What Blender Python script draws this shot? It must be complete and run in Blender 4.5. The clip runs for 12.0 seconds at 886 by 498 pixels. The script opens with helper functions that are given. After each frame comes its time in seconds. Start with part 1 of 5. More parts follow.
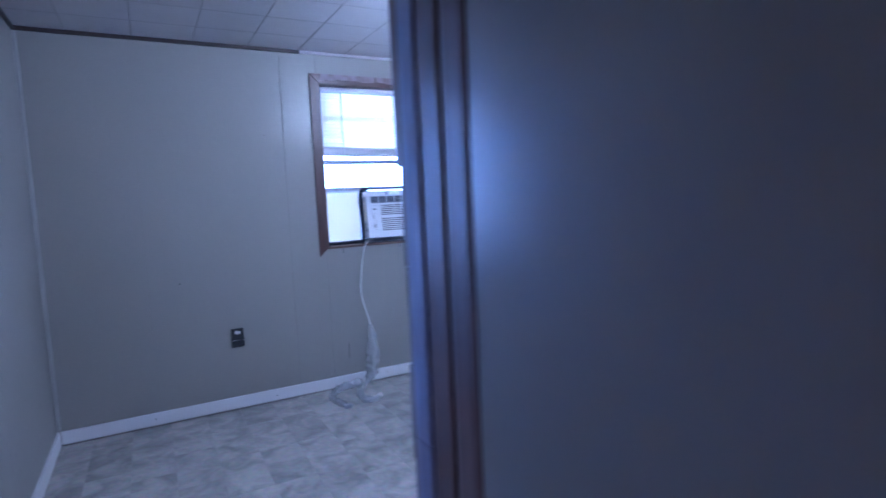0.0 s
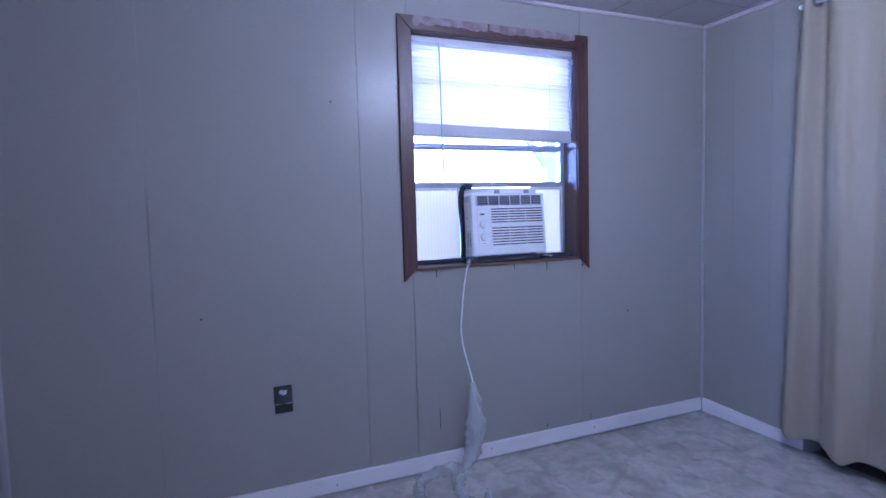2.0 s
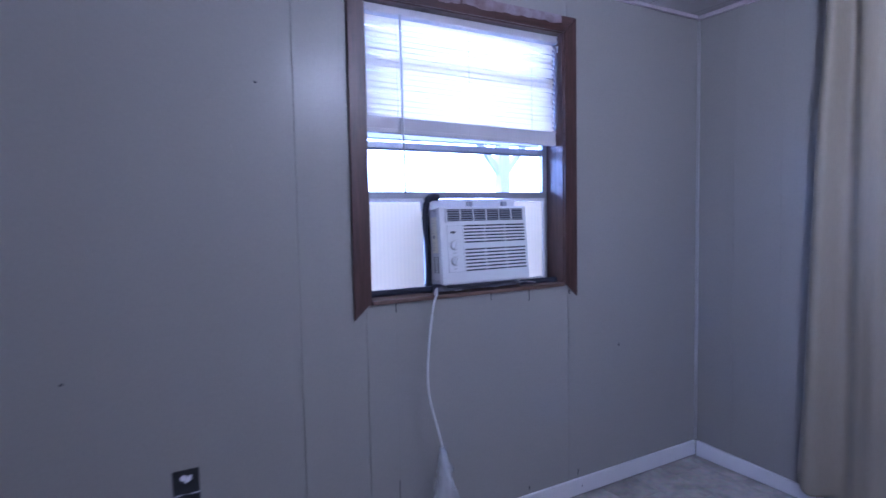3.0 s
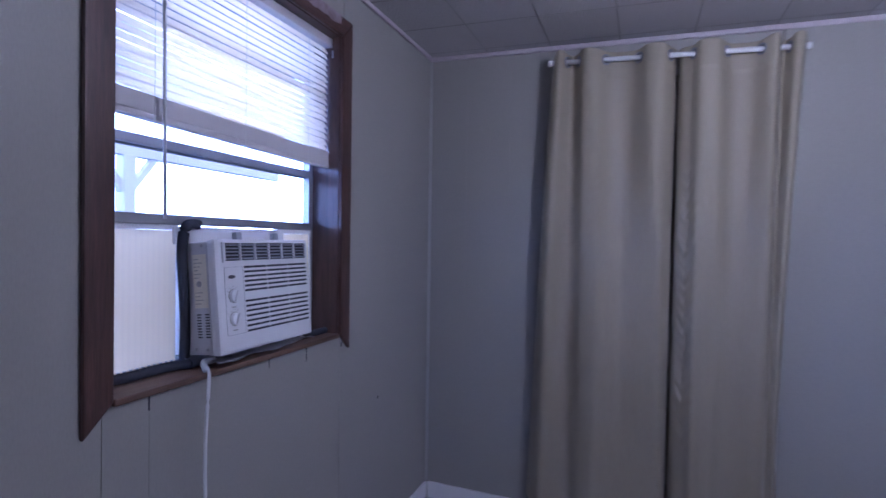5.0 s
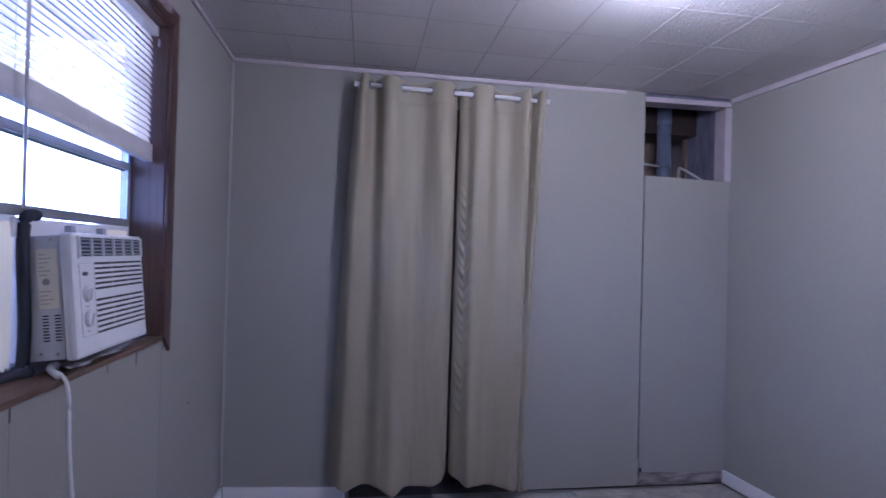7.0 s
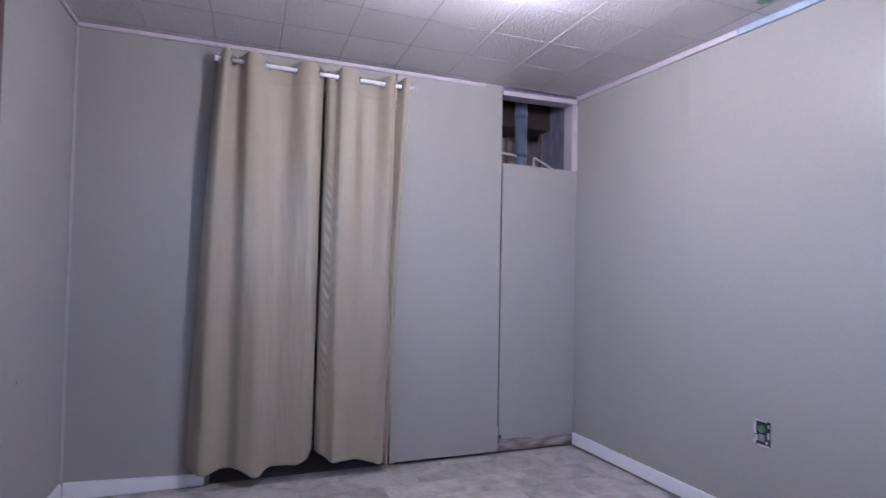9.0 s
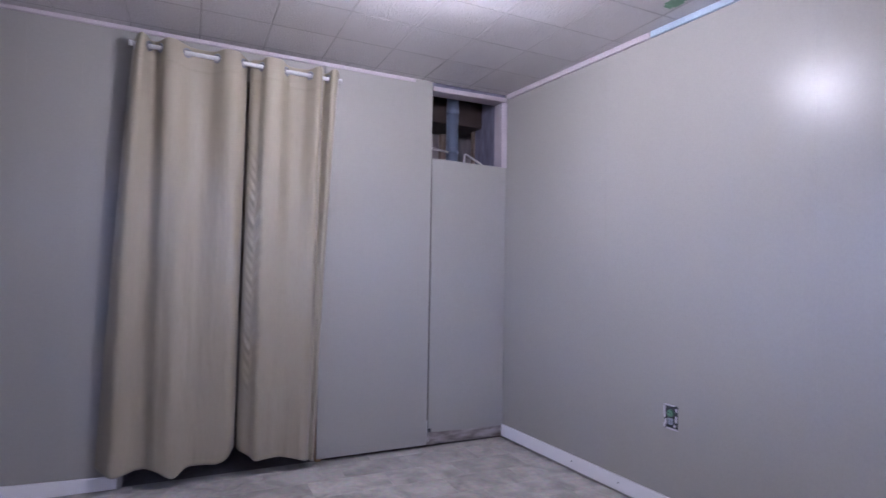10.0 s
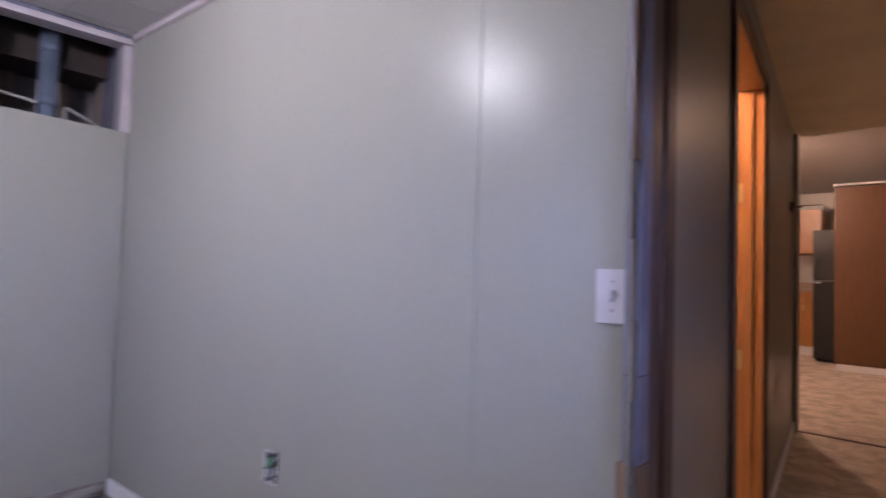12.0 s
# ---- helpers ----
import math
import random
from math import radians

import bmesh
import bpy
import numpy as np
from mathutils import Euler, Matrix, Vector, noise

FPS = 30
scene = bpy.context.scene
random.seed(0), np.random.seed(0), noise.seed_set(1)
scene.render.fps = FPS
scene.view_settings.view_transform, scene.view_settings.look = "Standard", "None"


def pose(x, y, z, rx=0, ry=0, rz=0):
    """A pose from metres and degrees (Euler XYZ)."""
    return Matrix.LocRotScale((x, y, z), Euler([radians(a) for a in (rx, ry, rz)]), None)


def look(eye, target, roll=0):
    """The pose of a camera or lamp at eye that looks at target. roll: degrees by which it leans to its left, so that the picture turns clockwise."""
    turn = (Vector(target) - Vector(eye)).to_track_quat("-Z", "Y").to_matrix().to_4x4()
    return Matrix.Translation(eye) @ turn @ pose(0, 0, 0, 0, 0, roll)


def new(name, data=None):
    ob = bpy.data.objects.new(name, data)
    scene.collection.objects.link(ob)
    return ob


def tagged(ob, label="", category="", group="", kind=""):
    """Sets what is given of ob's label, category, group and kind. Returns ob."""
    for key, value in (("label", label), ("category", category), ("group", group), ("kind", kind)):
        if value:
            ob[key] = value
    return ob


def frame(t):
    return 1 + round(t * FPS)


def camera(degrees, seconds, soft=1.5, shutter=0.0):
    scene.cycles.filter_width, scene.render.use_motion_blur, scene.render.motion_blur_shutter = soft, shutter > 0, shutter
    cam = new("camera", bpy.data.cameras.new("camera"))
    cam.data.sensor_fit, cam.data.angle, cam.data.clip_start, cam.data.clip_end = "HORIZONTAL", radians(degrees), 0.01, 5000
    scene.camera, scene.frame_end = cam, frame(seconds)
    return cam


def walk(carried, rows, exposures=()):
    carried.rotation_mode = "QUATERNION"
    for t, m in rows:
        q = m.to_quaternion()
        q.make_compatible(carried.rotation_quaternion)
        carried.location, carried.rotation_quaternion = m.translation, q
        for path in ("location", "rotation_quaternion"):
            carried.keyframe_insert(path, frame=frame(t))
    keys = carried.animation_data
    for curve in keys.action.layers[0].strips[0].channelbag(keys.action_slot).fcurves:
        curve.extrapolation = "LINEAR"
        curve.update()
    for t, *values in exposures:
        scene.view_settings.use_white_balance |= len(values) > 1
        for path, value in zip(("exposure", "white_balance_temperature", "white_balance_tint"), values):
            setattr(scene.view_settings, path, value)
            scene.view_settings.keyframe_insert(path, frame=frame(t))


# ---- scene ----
cam = camera(78.0, 12.0, shutter=0.5)
PATH = [
    (0, (-2.845, -3.585, 1.285), (-1.905, -1.83, 1.093), -2.5),
    (0.5, (-2.896, -3.31, 1.212), (-2.091, -1.484, 1.077), -2.3),
    (1, (-2.86, -2.977, 1.218), (-2.111, -1.128, 1.071), -1.7),
    (1.5, (-2.775, -2.692, 1.206), (-2.02, -0.846, 1.056), -1.7),
    (2, (-2.658, -2.356, 1.243), (-1.879, -0.52, 1.1), -1.5),
    (2.5, (-2.598, -2.042, 1.269), (-1.765, -0.229, 1.125), -1.3),
    (2.7, (-2.558, -1.956, 1.272), (-1.686, -0.161, 1.141), -1.3),
    (4.3, (-2.419, -1.198, 1.332), (-0.781, -0.053, 1.246), 0.6),
    (4.5, (-2.468, -1.138, 1.316), (-0.743, -0.127, 1.261), 0.4),
    (5, (-2.615, -1.024, 1.316), (-0.735, -0.345, 1.289), 0.8),
    (5.5, (-2.748, -0.913, 1.329), (-0.786, -0.524, 1.32), 1.1),
    (6, (-2.802, -0.794, 1.329), (-0.805, -0.677, 1.327), 1.4),
    (6.5, (-2.853, -0.705, 1.312), (-0.856, -0.817, 1.322), 1.6),
    (7, (-2.889, -0.684, 1.288), (-0.91, -0.971, 1.304), 1.5),
    (9, (-3.009, -0.796, 1.132), (-1.125, -1.467, 1.188), 1.1),
    (9.5, (-3.029, -0.818, 1.117), (-1.18, -1.579, 1.173), 1.0),
    (10, (-3.063, -0.907, 1.095), (-1.248, -1.746, 1.158), 1.0),
    (10.5, (-3.056, -1.046, 1.107), (-1.303, -2.006, 1.159), 1.0),
    (11, (-3.066, -1.285, 1.115), (-1.378, -2.355, 1.167), 0.9),
    (11.5, (-2.975, -1.503, 1.103), (-1.436, -2.778, 1.167), 1.1),
    (12, (-2.937, -1.877, 1.11), (-1.581, -3.343, 1.197), 1.8),
]
EXPOSURES = [(0.0, 0.16, 3980, 31), (0.5, 0.38, 4060, 33), (1.0, 0.48, 4110, 37), (1.5, 0.25, 4150, 39), (2.5, -0.07, 4300, 40), (4.5, -0.74, 4540, 42), (6.5, -0.46, 4700, 43),
             (7.2, -0.4, 4800, 41), (9.0, 0.29, 5060, 41), (10.5, 0.18, 5090, 40), (11.5, 0.12, 5060, 37), (12.0, 0.24, 5280, 37)]
walk(cam, [(t, look(eye, target, roll)) for t, eye, target, roll in PATH], EXPOSURES)

# ---- light, sky and exposure ----
LAMP_POWER = 62.0          # room bulb
world = bpy.data.worlds.new("sky")
scene.world = world
world.use_nodes = True
wn = world.node_tree
sky = wn.nodes.new("ShaderNodeTexSky")
sky.sky_type, sky.sun_disc = "NISHITA", False
sky.sun_elevation, sky.sun_rotation = radians(40), radians(200)
wn.nodes["Background"].inputs["Strength"].default_value = 0.15
wn.links.new(sky.outputs["Color"], wn.nodes["Background"].inputs["Color"])
sun = new("sun", bpy.data.lights.new("sun", "SUN"))
sun.data.energy, sun.data.angle, sun.data.color = 4.5, radians(0.5), (1.0, 0.95, 0.88)
sun.matrix_world = look((0, 0, 10), (0.25, 0.7, 9.1))

# ---- materials ----


def mat(name, base, rough=0.5, metal=0.0, vary=0.0, scale=3.0, bump=0.0, bump_scale=60.0, stretch=(1, 1, 1),
        tone=None, island=0.0, objrand=0.0, spec=0.5, fine=0.0, fine_scale=120.0, rough_vary=0.0):
    """Procedural surface: base colour with broad stains, fine grain, relief and roughness variation."""
    m = bpy.data.materials.new(name)
    m.use_nodes = True
    nt = m.node_tree
    b = nt.nodes["Principled BSDF"]
    b.inputs["Base Color"].default_value = (*base, 1)
    b.inputs["Roughness"].default_value = rough
    b.inputs["Metallic"].default_value = metal
    b.inputs["Specular IOR Level"].default_value = spec
    tc = nt.nodes.new("ShaderNodeTexCoord")
    mp = nt.nodes.new("ShaderNodeMapping")
    mp.inputs["Scale"].default_value = stretch
    nt.links.new(tc.outputs["Object"], mp.inputs["Vector"])
    col = None
    dark = tone or tuple(c * 0.6 for c in base)
    if vary:
        n = nt.nodes.new("ShaderNodeTexNoise")
        n.inputs["Scale"].default_value, n.inputs["Detail"].default_value = scale, 6
        nt.links.new(mp.outputs["Vector"], n.inputs["Vector"])
        r = nt.nodes.new("ShaderNodeMapRange")
        r.inputs["From Min"].default_value, r.inputs["From Max"].default_value = 0.3, 0.7
        r.inputs["To Max"].default_value = vary
        nt.links.new(n.outputs["Fac"], r.inputs["Value"])
        x = nt.nodes.new("ShaderNodeMix")
        x.data_type = "RGBA"
        x.inputs["A"].default_value, x.inputs["B"].default_value = (*base, 1), (*dark, 1)
        nt.links.new(r.outputs["Result"], x.inputs["Factor"])
        col = x.outputs["Result"]
        if rough_vary:
            rr = nt.nodes.new("ShaderNodeMapRange")
            rr.inputs["To Min"].default_value, rr.inputs["To Max"].default_value = rough - rough_vary, rough + rough_vary
            nt.links.new(n.outputs["Fac"], rr.inputs["Value"])
            nt.links.new(rr.outputs["Result"], b.inputs["Roughness"])
    if fine:
        n2 = nt.nodes.new("ShaderNodeTexNoise")
        n2.inputs["Scale"].default_value, n2.inputs["Detail"].default_value = fine_scale, 3
        nt.links.new(mp.outputs["Vector"], n2.inputs["Vector"])
        x2 = nt.nodes.new("ShaderNodeMix")
        x2.data_type, x2.blend_type = "RGBA", "MULTIPLY"
        x2.inputs["Factor"].default_value = fine
        if col:
            nt.links.new(col, x2.inputs["A"])
        else:
            x2.inputs["A"].default_value = (*base, 1)
        g = nt.nodes.new("ShaderNodeValToRGB")
        g.color_ramp.elements[0].position, g.color_ramp.elements[1].position = 0.3, 0.62
        nt.links.new(n2.outputs["Fac"], g.inputs["Fac"])
        nt.links.new(g.outputs["Color"], x2.inputs["B"])
        col = x2.outputs["Result"]
    if objrand or island:
        src = nt.nodes.new("ShaderNodeObjectInfo" if objrand else "ShaderNodeNewGeometry")
        v = nt.nodes.new("ShaderNodeMapRange")
        a = objrand or island
        v.inputs["To Min"].default_value, v.inputs["To Max"].default_value = 1 - a, 1 + a
        nt.links.new(src.outputs["Random" if objrand else "Random Per Island"], v.inputs["Value"])
        h = nt.nodes.new("ShaderNodeHueSaturation")
        nt.links.new(v.outputs["Result"], h.inputs["Value"])
        if col:
            nt.links.new(col, h.inputs["Color"])
        else:
            h.inputs["Color"].default_value = (*base, 1)
        col = h.outputs["Color"]
    if col:
        nt.links.new(col, b.inputs["Base Color"])
    if bump:
        n3 = nt.nodes.new("ShaderNodeTexNoise")
        n3.inputs["Scale"].default_value, n3.inputs["Detail"].default_value = bump_scale, 4
        nt.links.new(mp.outputs["Vector"], n3.inputs["Vector"])
        bp = nt.nodes.new("ShaderNodeBump")
        bp.inputs["Strength"].default_value, bp.inputs["Distance"].default_value = bump, 0.002
        nt.links.new(n3.outputs["Fac"], bp.inputs["Height"])
        nt.links.new(bp.outputs["Normal"], b.inputs["Normal"])
    return m


def glow(name, colour, strength):
    m = bpy.data.materials.new(name)
    m.use_nodes = True
    b = m.node_tree.nodes["Principled BSDF"]
    b.inputs["Base Color"].default_value = (*colour, 1)
    b.inputs["Emission Color"].default_value = (*colour, 1)
    b.inputs["Emission Strength"].default_value = strength
    return m


def see_through(name, colour, share, rough=0.5):
    """Thin sheet that lets part of the light through, diffused."""
    m = bpy.data.materials.new(name)
    m.use_nodes = True
    nt = m.node_tree
    b = nt.nodes["Principled BSDF"]
    b.inputs["Base Color"].default_value = (*colour, 1)
    b.inputs["Roughness"].default_value = rough
    t = nt.nodes.new("ShaderNodeBsdfTranslucent")
    t.inputs["Color"].default_value = (*colour, 1)
    mx = nt.nodes.new("ShaderNodeMixShader")
    mx.inputs["Fac"].default_value = share
    nt.links.new(b.outputs["BSDF"], mx.inputs[1])
    nt.links.new(t.outputs["BSDF"], mx.inputs[2])
    nt.links.new(mx.outputs["Shader"], nt.nodes["Material Output"].inputs["Surface"])
    return m


def film_sheet(name, colour, clear):
    """Crinkled clear plastic film."""
    m = bpy.data.materials.new(name)
    m.use_nodes = True
    nt = m.node_tree
    b = nt.nodes["Principled BSDF"]
    b.inputs["Base Color"].default_value = (*colour, 1)
    b.inputs["Roughness"].default_value = 0.25
    n = nt.nodes.new("ShaderNodeTexNoise")
    n.inputs["Scale"].default_value = 45
    bp = nt.nodes.new("ShaderNodeBump")
    bp.inputs["Strength"].default_value, bp.inputs["Distance"].default_value = 0.8, 0.004
    nt.links.new(n.outputs["Fac"], bp.inputs["Height"])
    nt.links.new(bp.outputs["Normal"], b.inputs["Normal"])
    t = nt.nodes.new("ShaderNodeBsdfTransparent")
    mx = nt.nodes.new("ShaderNodeMixShader")
    mx.inputs["Fac"].default_value = clear
    nt.links.new(b.outputs["BSDF"], mx.inputs[1])
    nt.links.new(t.outputs["BSDF"], mx.inputs[2])
    nt.links.new(mx.outputs["Shader"], nt.nodes["Material Output"].inputs["Surface"])
    return m


WALL = mat("beige_satin_paint", (0.335, 0.324, 0.303), 0.30, spec=0.20, vary=0.35, scale=1.6, tone=(0.30, 0.292, 0.273), bump=0.10,
           bump_scale=90, stretch=(1, 1, 0.35), fine=0.05, fine_scale=220, rough_vary=0.06)
CORE = mat("wall_core", (0.35, 0.33, 0.3), 0.9, vary=0.5)
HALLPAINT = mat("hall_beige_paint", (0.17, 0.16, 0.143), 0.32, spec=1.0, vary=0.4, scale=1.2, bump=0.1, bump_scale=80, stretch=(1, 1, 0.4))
WHITE_TRIM = mat("white_trim_paint", (0.80, 0.79, 0.82), 0.38, vary=0.25, scale=5, tone=(0.68, 0.66, 0.68), bump=0.06)
PINK_TRIM = mat("faded_trim_paint", (0.52, 0.465, 0.505), 0.5, vary=0.6, scale=6, tone=(0.40, 0.35, 0.40), bump=0.06)
BLUE_TRIM = mat("pale_blue_trim", (0.38, 0.46, 0.58), 0.5, vary=0.5, scale=6)
PALE_TRIM = mat("pale_beige_trim", (0.44, 0.43, 0.43), 0.4, vary=0.3, scale=5, bump=0.06)
SMEAR = mat("old_paint_smear", (0.34, 0.29, 0.33), 0.6, vary=0.9, scale=22, tone=(0.16, 0.10, 0.10), bump=0.3)
STAINED = mat("stained_pale_board", (0.42, 0.38, 0.37), 0.7, vary=1.0, scale=14, tone=(0.07, 0.05, 0.045), stretch=(1, 0.5, 2), bump=0.3)
HATCHWOOD = mat("dusty_old_board", (0.25, 0.19, 0.16), 0.85, vary=0.8, scale=6, stretch=(8, 8, 0.7), bump=0.3)
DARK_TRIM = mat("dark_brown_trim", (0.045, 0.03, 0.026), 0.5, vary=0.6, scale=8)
BROWN = mat("walnut_stain", (0.100, 0.050, 0.041), 0.42, vary=0.9, scale=9, tone=(0.046, 0.022, 0.019), stretch=(9, 9, 0.6),
            bump=0.25, bump_scale=28, fine=0.3, fine_scale=60)
BROWN_H = mat("walnut_stain_level", (0.100, 0.050, 0.041), 0.36, vary=0.9, scale=9, tone=(0.046, 0.022, 0.019), stretch=(0.6, 9, 9),
              bump=0.25, bump_scale=28, fine=0.3, fine_scale=60)
SILLWOOD = mat("dusty_sill_wood", (0.185, 0.115, 0.082), 0.5, vary=0.9, scale=7, tone=(0.10, 0.058, 0.045), stretch=(0.6, 7, 7), bump=0.25, bump_scale=28, fine=0.25, fine_scale=50)
# on the kitchen cabinets this bright amber stands in for stronger light
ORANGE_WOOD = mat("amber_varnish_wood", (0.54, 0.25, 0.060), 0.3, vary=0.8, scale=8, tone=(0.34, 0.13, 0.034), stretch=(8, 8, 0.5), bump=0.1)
RAWWOOD = mat("raw_stud_wood", (0.40, 0.26, 0.14), 0.8, vary=0.8, scale=6, tone=(0.22, 0.13, 0.07), stretch=(8, 8, 0.7), bump=0.3)
STUD = mat("stud_timber", (0.27, 0.185, 0.125), 0.8, vary=0.8, scale=6, tone=(0.15, 0.095, 0.06), stretch=(8, 8, 0.7), bump=0.3)
GREYWOOD = mat("weathered_panel_edge", (0.22, 0.19, 0.165), 0.8, vary=0.9, scale=8, tone=(0.10, 0.08, 0.065), stretch=(8, 8, 1.0), bump=0.4)
# grey-blue holds the jamb strip's reflected daylight; the hatch boards share it
GREYBLUE = mat("grey_blue_wood", (0.21, 0.21, 0.29), 0.55, vary=0.9, scale=9, tone=(0.11, 0.10, 0.15), stretch=(3, 3, 0.8), bump=0.4, bump_scale=40)
CEIL = mat("embossed_ceiling_tile", (0.57, 0.545, 0.55), 0.34, spec=0.9, vary=0.5, scale=2.5, tone=(0.47, 0.455, 0.455), bump=1.0, bump_scale=60,
           stretch=(1, 2.2, 1), island=0.03)
CEIL.node_tree.nodes["Bump"].inputs["Distance"].default_value = 0.0045
TILEEDGE = mat("smooth_tile_edge", (0.49, 0.475, 0.475), 0.5, vary=0.4, scale=4, tone=(0.40, 0.385, 0.385))
HALLCEIL = mat("hall_ceiling", (0.76, 0.64, 0.44), 0.6, vary=0.4, scale=3, bump=0.3, bump_scale=50)
CURTAIN = see_through("sand_curtain_cloth", (0.360, 0.334, 0.247), 0.05, 0.55)


def weave(m, base, dark):
    """Woven cloth: faint slubs along the threads and soft tone drift."""
    nt = m.node_tree
    b = nt.nodes["Principled BSDF"]
    tc = nt.nodes.new("ShaderNodeTexCoord")
    mp = nt.nodes.new("ShaderNodeMapping")
    mp.inputs["Scale"].default_value = (260, 260, 30)
    nt.links.new(tc.outputs["Object"], mp.inputs["Vector"])
    n = nt.nodes.new("ShaderNodeTexNoise")
    n.inputs["Scale"].default_value, n.inputs["Detail"].default_value = 1.0, 3
    nt.links.new(mp.outputs["Vector"], n.inputs["Vector"])
    x = nt.nodes.new("ShaderNodeMix")
    x.data_type = "RGBA"
    x.inputs["A"].default_value, x.inputs["B"].default_value = (*dark, 1), (*base, 1)
    r = nt.nodes.new("ShaderNodeMapRange")
    r.inputs["From Min"].default_value, r.inputs["From Max"].default_value = 0.25, 0.55
    nt.links.new(n.outputs["Fac"], r.inputs["Value"])
    nt.links.new(r.outputs["Result"], x.inputs["Factor"])
    nt.links.new(x.outputs["Result"], b.inputs["Base Color"])
    bp = nt.nodes.new("ShaderNodeBump")
    bp.inputs["Strength"].default_value, bp.inputs["Distance"].default_value = 0.25, 0.001
    nt.links.new(n.outputs["Fac"], bp.inputs["Height"])
    nt.links.new(bp.outputs["Normal"], b.inputs["Normal"])
    b.inputs["Sheen Weight"].default_value = 0.12


weave(CURTAIN, (0.318, 0.278, 0.206), (0.296, 0.257, 0.190))
CHROME = mat("brushed_chrome", (0.5, 0.5, 0.54), 0.28, 1.0, vary=0.3, scale=30)
RING = mat("dark_chrome", (0.30, 0.30, 0.35), 0.32, 1.0, vary=0.3, scale=30)
ROD = mat("white_rod_enamel", (0.75, 0.75, 0.78), 0.3, vary=0.15, scale=12)
PLASTIC = mat("white_appliance_plastic", (0.78, 0.78, 0.82), 0.36, vary=0.25, scale=6, tone=(0.66, 0.65, 0.68))
# casing is greyer than the front panel
CASINGPAINT = mat("grey_casing_paint", (0.60, 0.60, 0.64), 0.42, vary=0.3, scale=5, tone=(0.50, 0.49, 0.52))
LILAC = mat("aged_switch_plastic", (0.60, 0.56, 0.62), 0.4, vary=0.3, scale=12)
GREYPL = mat("grey_plastic", (0.34, 0.35, 0.42), 0.45, vary=0.3, scale=10)
DARKSLOT = mat("dark_slot", (0.03, 0.032, 0.05), 0.7, vary=0.4, scale=20)
FOAM = mat("black_foam", (0.032, 0.036, 0.054), 0.9, vary=0.6, scale=25, bump=0.5, bump_scale=120)
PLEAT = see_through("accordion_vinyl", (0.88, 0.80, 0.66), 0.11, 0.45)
# stripes painted into the see-through colour give the pleats' light and shaded folds
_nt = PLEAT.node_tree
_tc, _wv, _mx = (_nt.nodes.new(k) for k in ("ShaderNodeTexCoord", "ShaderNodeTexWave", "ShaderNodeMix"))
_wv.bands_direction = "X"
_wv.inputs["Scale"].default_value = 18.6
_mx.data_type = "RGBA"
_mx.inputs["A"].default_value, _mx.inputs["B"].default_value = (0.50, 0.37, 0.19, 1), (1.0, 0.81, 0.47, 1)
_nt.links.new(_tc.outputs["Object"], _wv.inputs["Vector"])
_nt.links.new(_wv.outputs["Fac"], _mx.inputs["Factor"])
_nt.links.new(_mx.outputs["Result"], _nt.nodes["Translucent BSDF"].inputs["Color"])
BLIND = see_through("white_blind_vinyl", (0.98, 0.89, 0.73), 0.43, 0.4)
BLINDRAIL = mat("white_blind_rail", (0.64, 0.61, 0.65), 0.4, vary=0.2, scale=8)
ALU = mat("dull_aluminium", (0.42, 0.43, 0.47), 0.45, 0.6, vary=0.4, scale=15)
CORD = mat("white_flex", (0.72, 0.72, 0.73), 0.45, vary=0.2, scale=20)
FILMY = film_sheet("clear_bag_film", (0.84, 0.86, 0.92), 0.69)
BLACKPL = mat("black_bakelite", (0.014, 0.016, 0.02), 0.4, vary=0.6, scale=40, tone=(0.03, 0.033, 0.04))
GREEN = mat("green_plastic", (0.13, 0.29, 0.18), 0.5, vary=0.8, scale=60)
MINT = mat("green_patch", (0.20, 0.36, 0.24), 0.6, vary=0.7, scale=30)
PAPER = mat("sticker_paper", (0.82, 0.78, 0.66), 0.6, vary=0.2, scale=30)
FAINT = mat("faint_print", (0.36, 0.35, 0.35), 0.6, vary=0.4, scale=60)
INK = mat("print_ink", (0.10, 0.10, 0.12), 0.6, vary=0.2)
PIPE = mat("blue_grey_pvc", (0.13, 0.16, 0.23), 0.45, vary=0.6, scale=9, bump=0.2)
PEX = mat("white_pex", (0.44, 0.43, 0.43), 0.45, vary=0.3, scale=20)
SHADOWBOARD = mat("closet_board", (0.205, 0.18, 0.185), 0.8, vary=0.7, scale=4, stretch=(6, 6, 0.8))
CABINET = mat("kitchen_cabinet_wood", (0.135, 0.060, 0.020), 0.4, vary=0.7, scale=6, tone=(0.09, 0.038, 0.013), stretch=(7, 7, 0.6), bump=0.1)
BLACKAPP = mat("black_appliance", (0.012, 0.012, 0.016), 0.35, vary=0.3, scale=8)
COUNTER = mat("worktop_laminate", (0.5, 0.36, 0.26), 0.35, vary=0.5, scale=12)
TILEWHITE = mat("splashback_white", (0.66, 0.64, 0.62), 0.3, vary=0.3, scale=8)
BRASS = mat("brass", (0.72, 0.50, 0.18), 0.35, 0.9, vary=0.4, scale=30)
LAMPGLOW = glow("cool_bulb", (0.98, 0.94, 0.71), 1.0)
PORCELAIN = mat("porcelain", (0.75, 0.75, 0.73), 0.25, vary=0.2, scale=10)
HALLGLOW = glow("added_warm_light", (1.0, 0.62, 0.28), 1.0)
OUTSIDE = glow("bright_daylight", (0.66, 0.80, 1.0), 15.0)
PORCHPAINT = mat("white_porch_paint", (0.80, 0.80, 0.80), 0.5, vary=0.2, scale=6)
